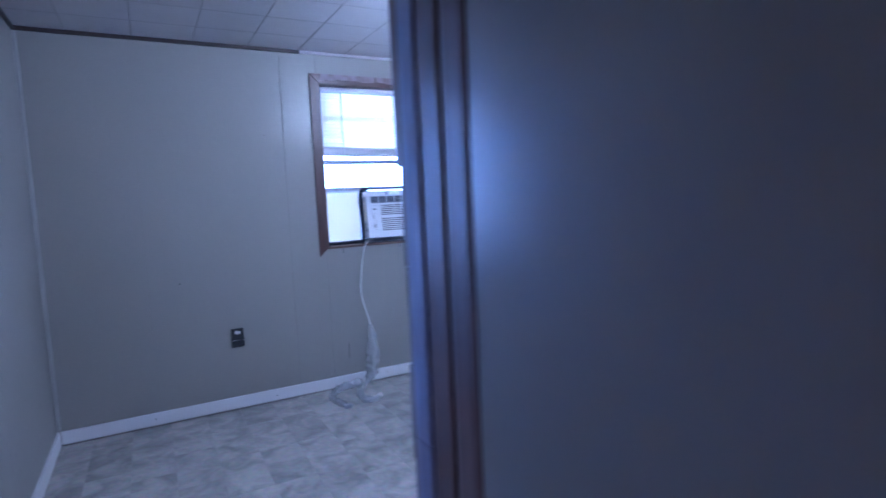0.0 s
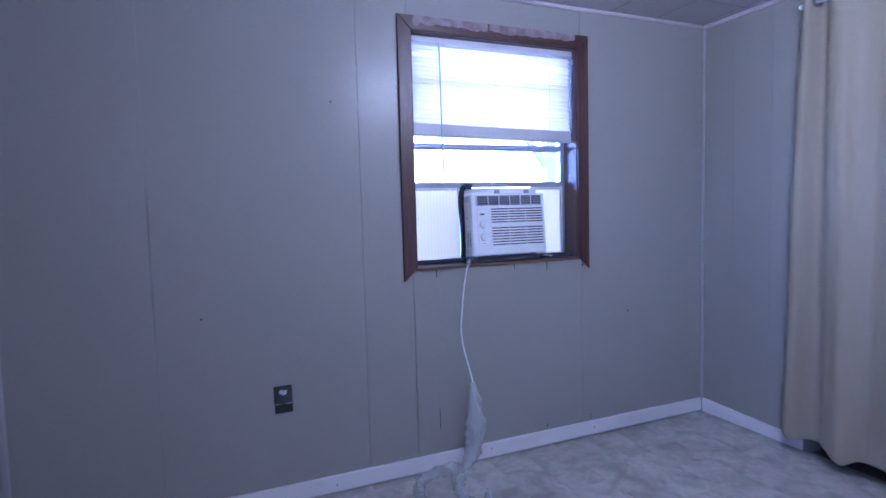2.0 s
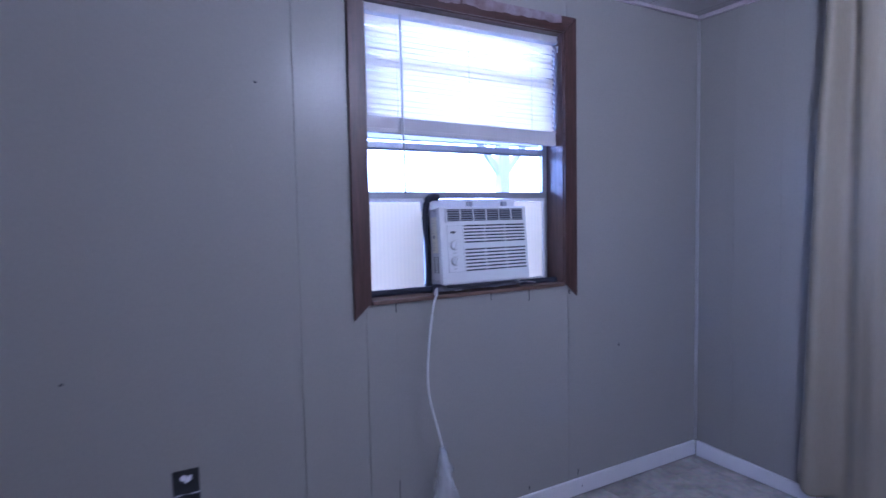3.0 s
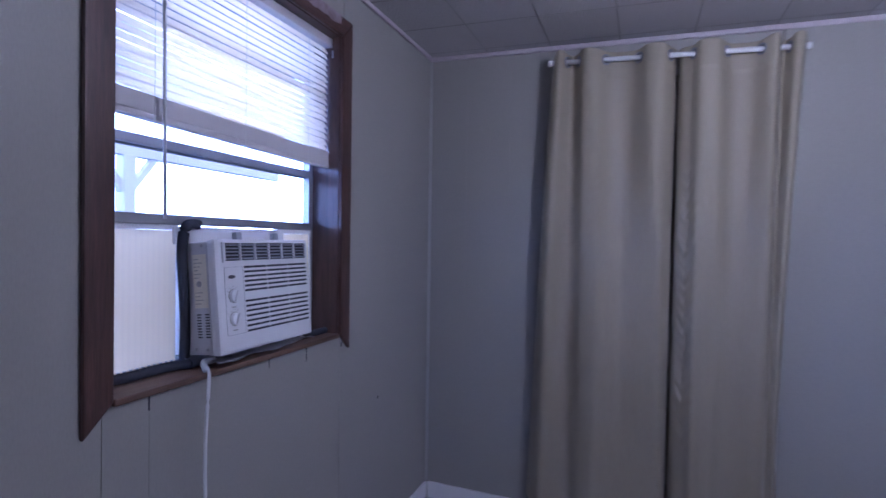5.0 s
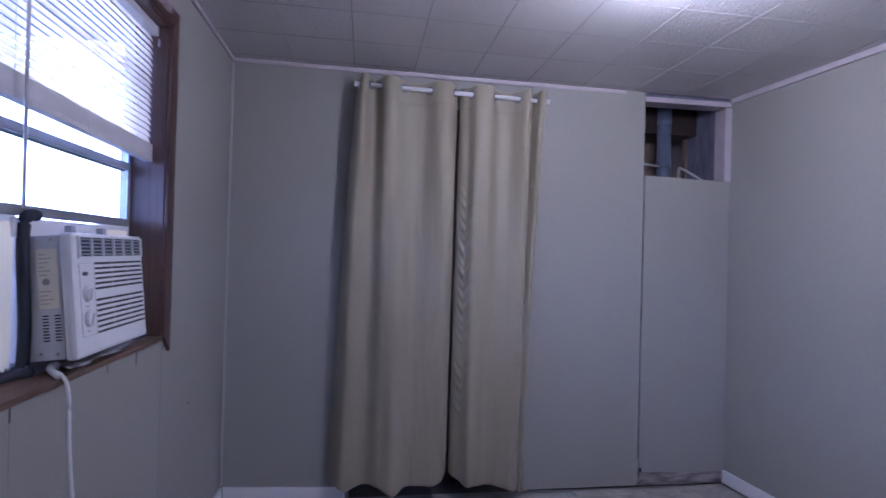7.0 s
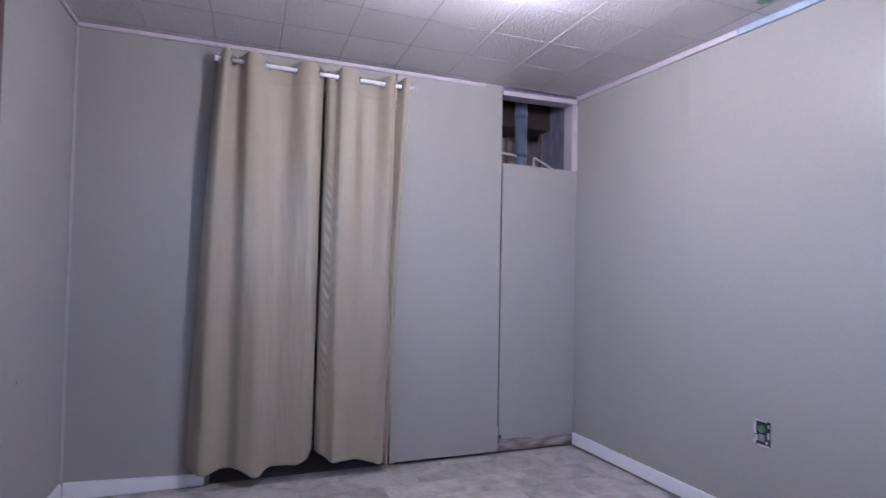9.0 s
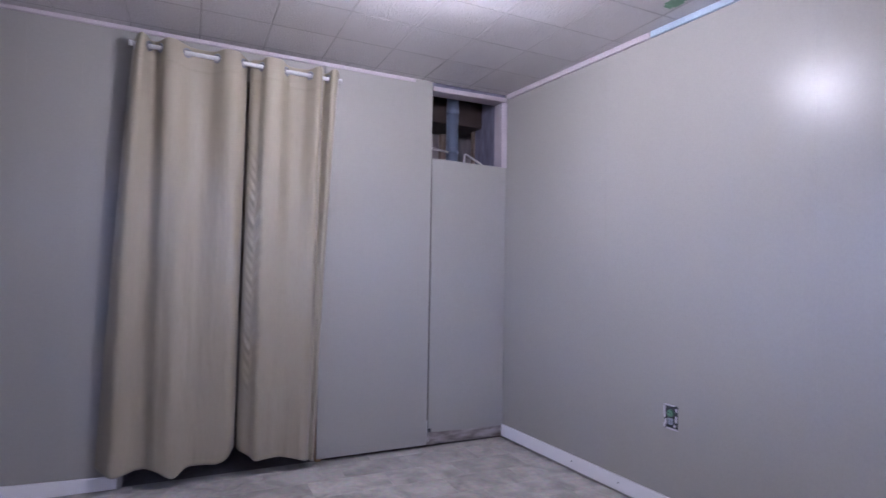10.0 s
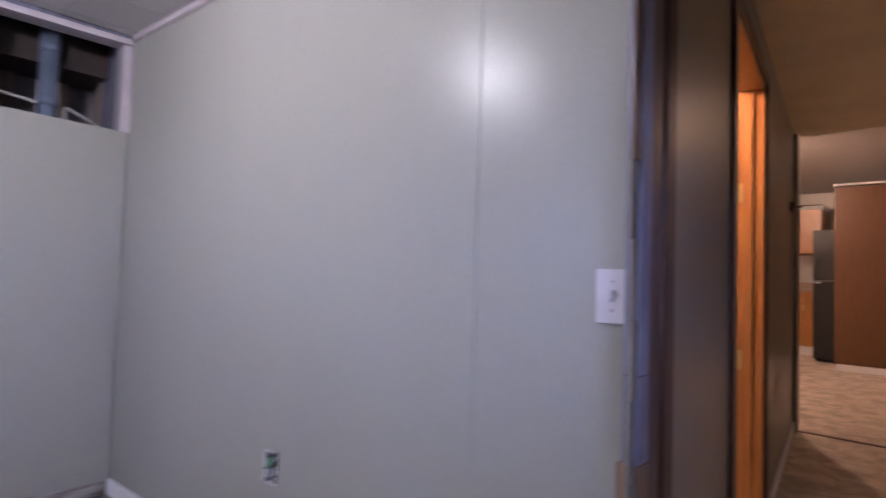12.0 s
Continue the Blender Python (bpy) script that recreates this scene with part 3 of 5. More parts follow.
def blind(width, z_top, z_foot, m, label, askew=0.0):
    """Slatted blind, half drawn up."""
    b = thing("window_blind", label, "blind")
    b.matrix_basis = m
    x0, x1, y = 0.018, width - 0.016, 0.050

    def slope(x):
        return askew * (1 - (x - x0) / (x1 - x0))

    part("headrail", boxes((x0, x1, y - 0.018, y + 0.018, z_top - 0.030, z_top - 0.002)), BLINDRAIL, b, bevel=0.003)
    n = 19
    pitch = (z_top - z_foot - 0.10) / (n - 1)
    for i in range(n):
        tilt = -0.40 + 0.06 * math.sin(i * 2.7)
        z = z_top - 0.047 - i * (z_top - z_foot - 0.10) / (n - 1)
        bm = bmesh.new()
        rows = []
        for k in range(5):
            s = (k / 4 - 0.5) * pitch * 1.15
            rows.append((y + s * tilt, z - s * 0.98 + 0.002 * (1 - (2 * k / 4 - 1) ** 2)))
        top = [[bm.verts.new((x, yy, zz + 0.0007 * math.sin(7 * x + 2.3 * i) + askew * (1 - (x - x0) / (x1 - x0)) * i / (n - 1))) for x, (yy, zz) in ((xx + 0.007 * (k / 4) * w, r) for k, r in enumerate(rows))] for xx, w in ((x0 + 0.009, -1), ((x0 + x1) / 2, 0), (x1 - 0.009, 1))]
        for a, c in zip(top, top[1:]):
            for k in range(4):
                bm.faces.new((a[k], a[k + 1], c[k + 1], c[k]))
        bmesh.ops.solidify(bm, geom=bm.faces[:], thickness=0.0007)
        part("slat", bm, BLIND, b, smooth=True)
    part("stacked_slats", boxes(*[(x0 + 0.003, x1 - 0.003 + 0.001 * math.sin(i * 2.1), y - 0.012, y + 0.012, z_foot + 0.016 + i * 0.0042, z_foot + 0.0200 + i * 0.0042) for i in range(10)], lean=slope), BLINDRAIL, b,
         "slats gathered above the bottom rail")
    part("bottom_rail", boxes((x0 + 0.002, x1 - 0.001, y - 0.013, y + 0.013, z_foot, z_foot + 0.016), lean=slope), BLINDRAIL, b, bevel=0.003)
    for f in (0.15, 0.5, 0.85):
        for yy in (y - 0.0135, y + 0.0135):
            bm = bmesh.new()
            tube(bm, [(x0 + f * (x1 - x0), yy, z_foot + 0.005), (x0 + f * (x1 - x0), yy, z_top - 0.03)], 0.0008, 5)
            part("ladder_cord", bm, CORD, b)
    bm = bmesh.new()
    tube(bm, [(0.158, y - 0.03, z_top - 0.03), (0.160, y - 0.032, z_top - 0.3), (0.166, y - 0.03, z_top - 0.68)], 0.0042, 8)
    part("tilt_wand", bm, CORD, b, "thin clear-white tilt wand", smooth=True)
    part("end_bracket", boxes((x1 + 0.001, x1 + 0.005, y - 0.02, y + 0.02, z_top - 0.034, z_top - 0.001)), CHROME, b, bevel=0.001)
    bm = bmesh.new()
    tube(bm, [(x1 + 0.003, y - 0.022, z_top - 0.045), (x1 + 0.003, y - 0.022, z_top - 0.07)], 0.004, 8)
    part("bracket_screw", bm, CHROME, b)
    return b


blind(WN, WIN_N[3] - 0.0145, 1.574, Matrix.Translation((WIN_N[0], 0, 0)), "white slatted window blind drawn half up, hanging askew", 0.014)
blind(WW, WIN_W[3] - 0.0145, 1.60, m_w2, "white slatted window blind drawn half up")

# ---- window air conditioner ----
AC = thing("air_conditioner", "white window air conditioner with two dials, resting on the sill", "air conditioner", (-1.311, -0.033, 1.0176),
           turn=Matrix.Rotation(radians(-5.0), 4, "X"))
# local: x across, y into the wall, z up from its foot
bm = boxes((-0.199, 0.199, 0.023, 0.42, 0.004, 0.294))
part("casing", bm, CASINGPAINT, AC, "greyish white metal casing", bevel=0.006)
bm = bmesh.new()
box(bm, -0.2035, 0.2035, -0.005, 0.022, 0.0, 0.298)
front = part("front_panel", bm, PLASTIC, AC, "white moulded front panel", bevel=0.009)
# outlet grille
part("outlet_recess", boxes((-0.176, 0.185, -0.0062, -0.004, 0.241, 0.287)), DARKSLOT, AC, "dark outlet recess")
for i in range(5):
    z = 0.2445 + i * 0.0090
    part("outlet_vane", boxes((-0.175, 0.184, -0.0105, -0.0063, z, z + 0.0034)), GREYPL, AC)
for i in range(7):
    x = -0.176 + i * 0.0596
    part("outlet_divider", boxes((x, x + 0.0034, -0.0118, -0.0064, 0.242, 0.286)), PLASTIC, AC)
part("outlet_frame", boxes((-0.180, 0.189, -0.0108, -0.0042, 0.287, 0.290), (-0.180, 0.189, -0.0108, -0.0042, 0.237, 0.241),
                           (-0.180, -0.1765, -0.0108, -0.0042, 0.241, 0.287), (0.1855, 0.189, -0.0108, -0.0042, 0.241, 0.287)), PLASTIC, AC)
# intake slots, two groups of rows
for group_z, rows, step in ((0.048, 7, 0.0134), (0.157, 6, 0.0126)):
    for i in range(rows):
        z = group_z + i * step
        for k in range(3):
            x = -0.099 + k * 0.0972
            part("intake_slot", boxes((x, x + 0.0930, -0.0056, -0.0042, z, z + 0.0056)), DARKSLOT, AC)
# sunk control field with its outline
part("control_field", boxes((-0.1745, -0.1055, -0.0056, -0.0043, 0.048, 0.224)), PLASTIC, AC, "raised control field", bevel=0.0006)
for r in ((-0.1752, -0.1745, 0.0478, 0.2242), (-0.1055, -0.1048, 0.0478, 0.2242), (-0.1745, -0.1055, 0.2240, 0.2246), (-0.1745, -0.1055, 0.0474, 0.0480)):
    part("panel_line", boxes((r[0], r[1], -0.0058, -0.0042, r[2], r[3])), GREYPL, AC)
for z in (0.149, 0.089):
    bm = bmesh.new()
    bmesh.ops.create_cone(bm, cap_ends=True, segments=28, radius1=0.0172, radius2=0.0158, depth=0.008,
                          matrix=Matrix.Translation((-0.146, -0.0102, z)) @ Matrix.Rotation(radians(90), 4, "X"))
    dial = part("dial", bm, PLASTIC, AC, "round white control dial", smooth=False, bevel=0.0012)
    bm = boxes((-0.0022, 0.0022, -0.0205, -0.0143, -0.0145, 0.0145))
    bmesh.ops.transform(bm, matrix=Matrix.Translation((-0.146, 0, z)) @ Matrix.Rotation(radians(24), 4, "Y"), verts=bm.verts)
    part("dial_grip", bm, PLASTIC, dial, bevel=0.0012)
    bm = bmesh.new()
    bmesh.ops.create_cone(bm, cap_ends=True, segments=28, radius1=0.0186, radius2=0.0186, depth=0.0010,
                          matrix=Matrix.Translation((-0.146, -0.0060, z)) @ Matrix.Rotation(radians(90), 4, "X"))
    part("dial_ring", bm, FAINT, AC)
    for k in range(5):
        a = radians(150 - 30 * k)
        x, zz = -0.146 + 0.0245 * math.cos(a), z + 0.0245 * math.sin(a)
        part("dial_mark", boxes((x - 0.0018, x + 0.0018, -0.0062, -0.0056, zz - 0.0007, zz + 0.0007)), FAINT, AC)
bm = bmesh.new()
bmesh.ops.create_cone(bm, cap_ends=True, segments=24, radius1=0.0135, radius2=0.0125, depth=0.0016,
                      matrix=Matrix.Translation((-0.149, -0.0064, 0.199)) @ Matrix.Diagonal((1, 1, 0.36, 1)) @ Matrix.Rotation(radians(90), 4, "X"))
part("badge", bm, INK, AC, "small dark oval maker's badge")
for z in (0.1185, 0.0585):
    part("print_bar", boxes((-0.154, -0.138, -0.0062, -0.0056, z, z + 0.0022)), FAINT, AC)
# side: stickers and vent slots on the west flank
part("rating_sticker", boxes((-0.2002, -0.1993, 0.028, 0.072, 0.124, 0.262)), PAPER, AC, "white rating sticker")
for i in range(14):
    w = 0.010 + 0.013 * ((i * 7) % 5) / 4
    z = 0.125 + i * 0.0095
    if 4 < i < 8 or z < 0.13:
        continue
    part("print_bar", boxes((-0.2007, -0.2003, 0.068 - w * 1.2, 0.068, z, z + 0.0018)), FAINT, AC)
bm = bmesh.new()
bmesh.ops.create_cone(bm, cap_ends=True, segments=20, radius1=0.008, radius2=0.008, depth=0.0006,
                      matrix=Matrix.Translation((-0.2005, 0.054, 0.186)) @ Matrix.Rotation(radians(90), 4, "Y"))
part("seal_mark", bm, FAINT, AC)
for c in (0.028, 0.054):
    for i in range(9):
        z = 0.048 + i * 0.0072
        part("side_slot", boxes((-0.1998, -0.1985, c, c + 0.013, z, z + 0.0034)), DARKSLOT, AC)
for y, z in ((0.040, 0.018), (0.075, 0.02), (0.040, 0.284)):
    bm = bmesh.new()
    bmesh.ops.create_uvsphere(bm, u_segments=10, v_segments=6, radius=0.0042, matrix=Matrix.Translation((-0.199, y, z)))
    part("screw", bm, CHROME, AC, smooth=True)
# added blocker: keeps outside light from leaking in under the unit
part("bottom_rail", boxes((-0.212, 0.212, 0.10, 0.118, -0.052, 0.003)), GREYPL, AC, "grey rail added to block light leaking under the unit")
part("top_rail", boxes((-0.225, 0.225, 0.098, 0.108, 0.292, 0.338)), PLASTIC, AC, "white mounting rail", bevel=0.002)
for x in (-0.02, 0.15):
    part("sash_bracket", boxes((x, x + 0.022, 0.080, 0.097, 0.304, 0.326)), GREYPL, AC, "grey sash lock bracket", bevel=0.002)

# accordion side curtains of the unit


def pleats(x0, x1, z0, z1, n, label):
    a = thing("side_curtain", label, "window filler", group="accordion side curtains")
    bm = bmesh.new()
    for z_pair in ((z0, z1),):
        prev = None
        for i in range(2 * n + 1):
            x = x0 + (x1 - x0) * (i + (0.3 if i % 2 else -0.3) * (0 < i < 2 * n)) / (2 * n)
            y = 0.101 if i % 2 else 0.118
            cur = (bm.verts.new((x, y, z_pair[0])), bm.verts.new((x, y, z_pair[1])))
            if prev:
                bm.faces.new((prev[0], cur[0], cur[1], prev[1]))
            prev = cur
    bmesh.ops.solidify(bm, geom=bm.faces[:], thickness=0.001)
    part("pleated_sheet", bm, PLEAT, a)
    part("filler_rail", boxes((x0 - 0.005, x1 + 0.005, 0.103, 0.121, z1 + 0.0005, z1 + 0.021)), PLASTIC, a, bevel=0.002)
    part("filler_rail", boxes((x0 - 0.005, x1 + 0.005, 0.103, 0.121, z0 - 0.012, z0 - 0.0005)), PLASTIC, a, bevel=0.002)
    e = x0 - 0.012 if x0 < -1.6 else x1 + 0.001
    part("filler_post", boxes((e, e + 0.011, 0.103, 0.121, z0 - 0.012, z1 + 0.016)), PLASTIC, a, bevel=0.002)
    return a


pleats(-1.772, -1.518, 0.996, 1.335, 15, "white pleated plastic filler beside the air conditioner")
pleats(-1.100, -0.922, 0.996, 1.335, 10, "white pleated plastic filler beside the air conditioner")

fs = thing("foam_strip", "black foam sealing strip bent round the air conditioner", "foam strip")
bm = bmesh.new()
tube(bm, smooth_line([(-1.462, 0.088, 1.352), (-1.488, 0.087, 1.353), (-1.512, 0.085, 1.338), (-1.523, 0.082, 1.270), (-1.517, 0.080, 1.180),
                      (-1.514, 0.078, 1.100), (-1.516, 0.078, 1.016), (-1.526, 0.078, 0.989)], 6), 0.0135, 10)
part("strip", bm, FOAM, fs, smooth=True)
fs = thing("foam_strip", "black foam sealing strip lying along the sill", "foam strip")
bm = bmesh.new()
tube(bm, smooth_line([(-1.775, 0.094, 0.991), (-1.660, 0.090, 0.990), (-1.570, 0.084, 0.992), (-1.510, 0.064, 0.991)], 5), 0.0125, 8)
part("strip", bm, FOAM, fs, smooth=True)
fs = thing("foam_strip", "black foam sealing strip lying along the sill", "foam strip")
bm = bmesh.new()
tube(bm, smooth_line([(-1.095, 0.042, 0.991), (-1.005, 0.047, 0.990), (-0.905, 0.042, 0.991)], 5), 0.012, 8)
part("strip", bm, FOAM, fs, smooth=True)
# plastic sheet tucked under the unit
ps = thing("plastic_sheet", "crumpled clear plastic sheet tucked under the air conditioner", "plastic sheet")
bm = bmesh.new()
g = {}
for i in range(24):
    for j in range(6):
        x = -1.49 + 0.43 * i / 23
        y = -0.020 + 0.06 * j / 5
        g[i, j] = bm.verts.new((x, y, 0.984 + 0.016 * noise.noise((x * 14, y * 30, 1)) + 0.012))
for i in range(23):
    for j in range(5):
        bm.faces.new((g[i, j], g[i + 1, j], g[i + 1, j + 1], g[i, j + 1]))
bmesh.ops.solidify(bm, geom=bm.faces[:], thickness=0.001)
part("sheet", bm, film_sheet("milky_film", (0.78, 0.78, 0.84), 0.2), ps, smooth=True)

# ---- power cord and its bag ----
pc = thing("power_cord", "white power cord hanging from the air conditioner to the floor", "power cord")
bm = bmesh.new()
cord_keys = [(-1.505, 0.030, 0.998), (-1.530, -0.014, 0.985), (-1.560, -0.042, 0.950), (-1.588, -0.060, 0.840), (-1.611, -0.082, 0.722), (-1.615, -0.094, 0.650),
             (-1.606, -0.100, 0.588), (-1.573, -0.105, 0.455), (-1.560, -0.106, 0.370), (-1.558, -0.106, 0.300), (-1.572, -0.104, 0.160), (-1.600, -0.112, 0.070), (-1.635, -0.130, 0.022), (-1.655, -0.150, 0.012)]
tube(bm, smooth_line(cord_keys, 8), 0.0042, 8)
part("flex", bm, CORD, pc, smooth=True)
bm = bmesh.new()
tube(bm, smooth_line([(-1.465, 0.035, 0.996), (-1.505, 0.025, 0.996), (-1.533, -0.008, 0.984)], 5), lambda s: 0.011 - 0.004 * s, 8)
part("strain_relief", bm, CORD, pc, smooth=True)
bag = thing("plastic_bag", "crumpled clear plastic bag wrapped round the cord", "plastic bag")


def crumple(bm, keys, radius, seed, amount):
    line = smooth_line(keys, 9)
    n = len(line)
    rings = []
    for i, p in enumerate(line):
        d = (line[min(i + 1, n - 1)] - line[max(i - 1, 0)]).normalized()
        side = d.cross(Vector((0.2, 1, 0.1))).normalized()
        up = side.cross(d)
        row = []
        for k in range(18):
            a = 2 * math.pi * k / 18
            q = Vector((math.cos(a), math.sin(a), i * 0.13))
            r = radius(i / (n - 1)) * (1 + amount * noise.noise(q * 2.3 + Vector((seed, 0, 0))) + 0.5 * amount * noise.noise(q * 6 + Vector((0, seed, 0))))
            v = p + (side * math.cos(a) + up * math.sin(a)) * r
            v.z, v.y = max(v.z, 0.0015), min(v.y, -0.002)
            row.append(bm.verts.new(v))
        rings.append(row)
    for a, b in zip(rings, rings[1:]):
        for k in range(18):
            bm.faces.new((a[k], a[(k + 1) % 18], b[(k + 1) % 18], b[k]))


bm = bmesh.new()
crumple(bm, [(-1.572, -0.105, 0.440), (-1.562, -0.106, 0.350), (-1.560, -0.100, 0.220), (-1.575, -0.098, 0.120), (-1.610, -0.110, 0.060), (-1.650, -0.140, 0.035)],
        lambda s: 0.010 + 0.036 * math.sin(math.pi * min(1, s * 1.05)) ** 1.5, 3, 0.55)
part("hanging_part", bm, FILMY, bag, smooth=True)
bm = bmesh.new()
loop = [(-1.655, -0.130, 0.030), (-1.710, -0.230, 0.030), (-1.735, -0.340, 0.028), (-1.700, -0.400, 0.030), (-1.640, -0.385, 0.028), (-1.610, -0.320, 0.022)]
crumple(bm, loop, lambda s: 0.024 - 0.010 * s, 8, 0.8)
part("coil", bm, FILMY, bag, smooth=True)
bm = bmesh.new()
loop = [(-1.660, -0.130, 0.050), (-1.730, -0.095, 0.045), (-1.830, -0.110, 0.030), (-1.890, -0.200, 0.030), (-1.895, -0.300, 0.030), (-1.860, -0.380, 0.025)]
crumple(bm, loop, lambda s: 0.025 - 0.008 * s, 15, 0.8)
part("coil", bm, FILMY, bag, smooth=True)
plug = thing("plug", "white moulded plug lying on the floor", "plug", (-1.850, -0.390, 0.016))
part("plug_body", boxes((-0.022, 0.022, -0.014, 0.014, -0.012, 0.012)), GREYPL, plug, bevel=0.004)
part("prong", boxes((0.022, 0.038, -0.008, -0.0065, -0.003, 0.003)), CHROME, plug)
part("prong", boxes((0.022, 0.038, 0.0065, 0.008, -0.003, 0.003)), CHROME, plug)

# ---- outlets and switch ----
ol = thing("wall_outlet", "black wall outlet plate smeared with white paint", "outlet", (-2.411, 0.0, 0.461))
part("plate", boxes((-0.037, 0.037, -0.006, -0.0004, -0.017, 0.058)), BLACKPL, ol, bevel=0.002)
part("broken_plate", boxes((-0.035, 0.038, -0.006, -0.0004, -0.058, -0.0195)), BLACKPL, ol, "broken lower half of the plate", bevel=0.002)
for x, z, r in ((-0.006, 0.034, 0.012), (0.008, 0.028, 0.009), (0.0, 0.022, 0.006), (0.012, 0.036, 0.006)):
    bm = bmesh.new()
    bmesh.ops.create_uvsphere(bm, u_segments=10, v_segments=6, radius=r, matrix=Matrix.Translation((x, -0.006, z)) @ Matrix.Diagonal((1, 0.14, 0.8, 1)))
    part("paint_smear", bm, WHITE_TRIM, ol, "white paint smear", smooth=True)
for x in (-0.008, 0.005):
    part("slot", boxes((x, x + 0.003, -0.0066, -0.0058, -0.045, -0.033)), DARKSLOT, ol)
for x0, x1 in ((-0.030, -0.012), (0.012, 0.036)):
    part("paint_edge", boxes((x0, x1, -0.0064, -0.0056, -0.0193, -0.0168)), WHITE_TRIM, ol)

m_s = Matrix.Rotation(math.pi + math.atan(SK), 4, "Z")   # turns a north-wall thing to face north from the south wall
ou = thing("wall_outlet", "uncovered wall outlet with white strap and green centre", "outlet", (-1.267, south(-1.267), 0.443), turn=m_s)
part("box_opening", boxes((-0.034, 0.034, -0.003, -0.0004, -0.052, 0.052)), BLACKPL, ou, "dark open box")
part("strap", boxes((-0.034, 0.022, -0.0052, -0.0032, 0.048, 0.055)), LILAC, ou, "white metal strap end", bevel=0.001)
part("strap", boxes((-0.022, 0.034, -0.0052, -0.0032, -0.055, -0.047)), LILAC, ou, "white metal strap end", bevel=0.001)
bm = bmesh.new()
bmesh.ops.create_cone(bm, cap_ends=True, segments=24, radius1=0.0165, radius2=0.0155, depth=0.009, matrix=Matrix.Translation((0.001, -0.0078, 0.018)) @ Matrix.Rotation(radians(90), 4, "X"))
part("receptacle", bm, GREEN, ou, "green round face", bevel=0.001)
part("receptacle", boxes((-0.013, 0.013, -0.0095, -0.0032, -0.033, -0.004)), GREYPL, ou, "grey lower face", bevel=0.004)
for x in (-0.006, 0.006):
    part("slot", boxes((x - 0.001, x + 0.001, -0.0102, -0.0094, -0.024, -0.013)), DARKSLOT, ou)
    part("slot", boxes((x - 0.001, x + 0.001, -0.0131, -0.0122, 0.016, 0.025)), DARKSLOT, ou)
for x, z, h in ((-0.030, 0.020, 0.026), (-0.024, -0.022, 0.012), (-0.031, -0.040, 0.010), (0.029, -0.006, 0.014), (0.030, 0.034, 0.007), (0.022, -0.036, 0.006)):
    part("box_edge", boxes((x - 0.005, x + 0.004, -0.0075, -0.0033, z - h, z + h)), LILAC, ou, "chipped white box edge", bevel=0.0015)

sw = thing("light_switch", "white light switch plate beside the doorway", "switch", (-2.4215, south(-2.4215), 1.0725), turn=m_s)
part("plate", boxes((-0.0355, 0.0355, -0.006, -0.0004, -0.057, 0.057)), LILAC, sw, bevel=0.003)
part("toggle", boxes((-0.004, 0.004, -0.016, -0.0061, -0.004, 0.012)), LILAC, sw, bevel=0.0015)
part("toggle_slot", boxes((-0.006, 0.006, -0.0066, -0.0058, -0.013, 0.013)), GREYPL, sw)
for z in (0.030, -0.030):
    bm = bmesh.new()
    bmesh.ops.create_uvsphere(bm, u_segments=8, v_segments=5, radius=0.0032, matrix=Matrix.Translation((0, -0.006, z)))
    part("screw", bm, GREYPL, sw, smooth=True)

# ---- closet side: fixed sheets, opening, pipes ----
strip("closet_header", (0.001, 0.10, -1.568, -0.64, 2.061, 2.245), WALL, "beige board above the closet opening", 0.0)
cp = thing("closet_panel", "plain beige painted sheet standing beside the closet opening", "panel", kind="structure")
part("sheet", boxes((-0.010, 0.002, -2.231, -1.570, 0.018, 2.236)), WALL, cp, bevel=0.0015)
part("edge_batten", boxes((0.003, 0.04, -1.60, -1.570, 0.0, 2.2)), RAWWOOD, cp)
cp = thing("closet_panel", "beige painted access sheet below the open hatch", "panel", kind="structure")
bm = bmesh.new()
ol_top = [(-2.241, 1.757)] + [(-2.248 - 0.5 * i / 14, 1.755 + 0.004 * noise.noise((i * 1.7, 0, 3)) - 0.012 * i / 14) for i in range(15)]
verts = [(-2.762, 0.080), (-2.241, 0.090)] + ol_top + [(-2.762, 1.742)]
fr = [bm.verts.new((-0.006, y, z)) for y, z in verts]
bk = [bm.verts.new((0.004, y, z)) for y, z in verts]
bm.faces.new(fr)
bm.faces.new(bk[::-1])
for i in range(len(fr)):
    j = (i + 1) % len(fr)
    bm.faces.new((fr[i], bk[i], bk[j], fr[j]))
bmesh.ops.recalc_face_normals(bm, faces=bm.faces)
part("sheet", bm, WALL, cp)
part("side_batten", boxes((0.005, 0.02, -2.2555, -2.235, 0.16, 1.75)), DARK_TRIM, cp, "dark batten behind the joint")
part("batten_foot", boxes((0.004, 0.02, -2.2555, -2.2345, 0.03, 0.159)), PALE_TRIM, cp, "pale foot of the batten")
part("foot_notch", boxes((-0.0066, -0.0061, -2.260, -2.241, 0.092, 0.114)), DARKSLOT, cp, "dark broken corner", bevel=0.0001)
part("toe_board", boxes((0.004, 0.02, -2.766, -2.237, 0.012, 0.096)), STAINED, cp, "stained pale toe board", bevel=0.002)
strip("hatch_head", (-0.004, 0.100, -2.766, -2.237, 2.174, 2.204), PINK_TRIM, "pale head board of the open hatch", 0.003)
strip("hatch_post", (-0.010, 0.085, -2.766, -2.724, 1.743, 2.168), PINK_TRIM, "pale post beside the open hatch", 0.003)
# grey strip stands in for the shaded gap between hatch head and ceiling
strip("hatch_gap_shade", (0.014, 0.030, -2.766, -2.237, 2.2045, 2.262), GREYBLUE, "grey strip standing in for the shadow gap over the hatch head", 0.0)
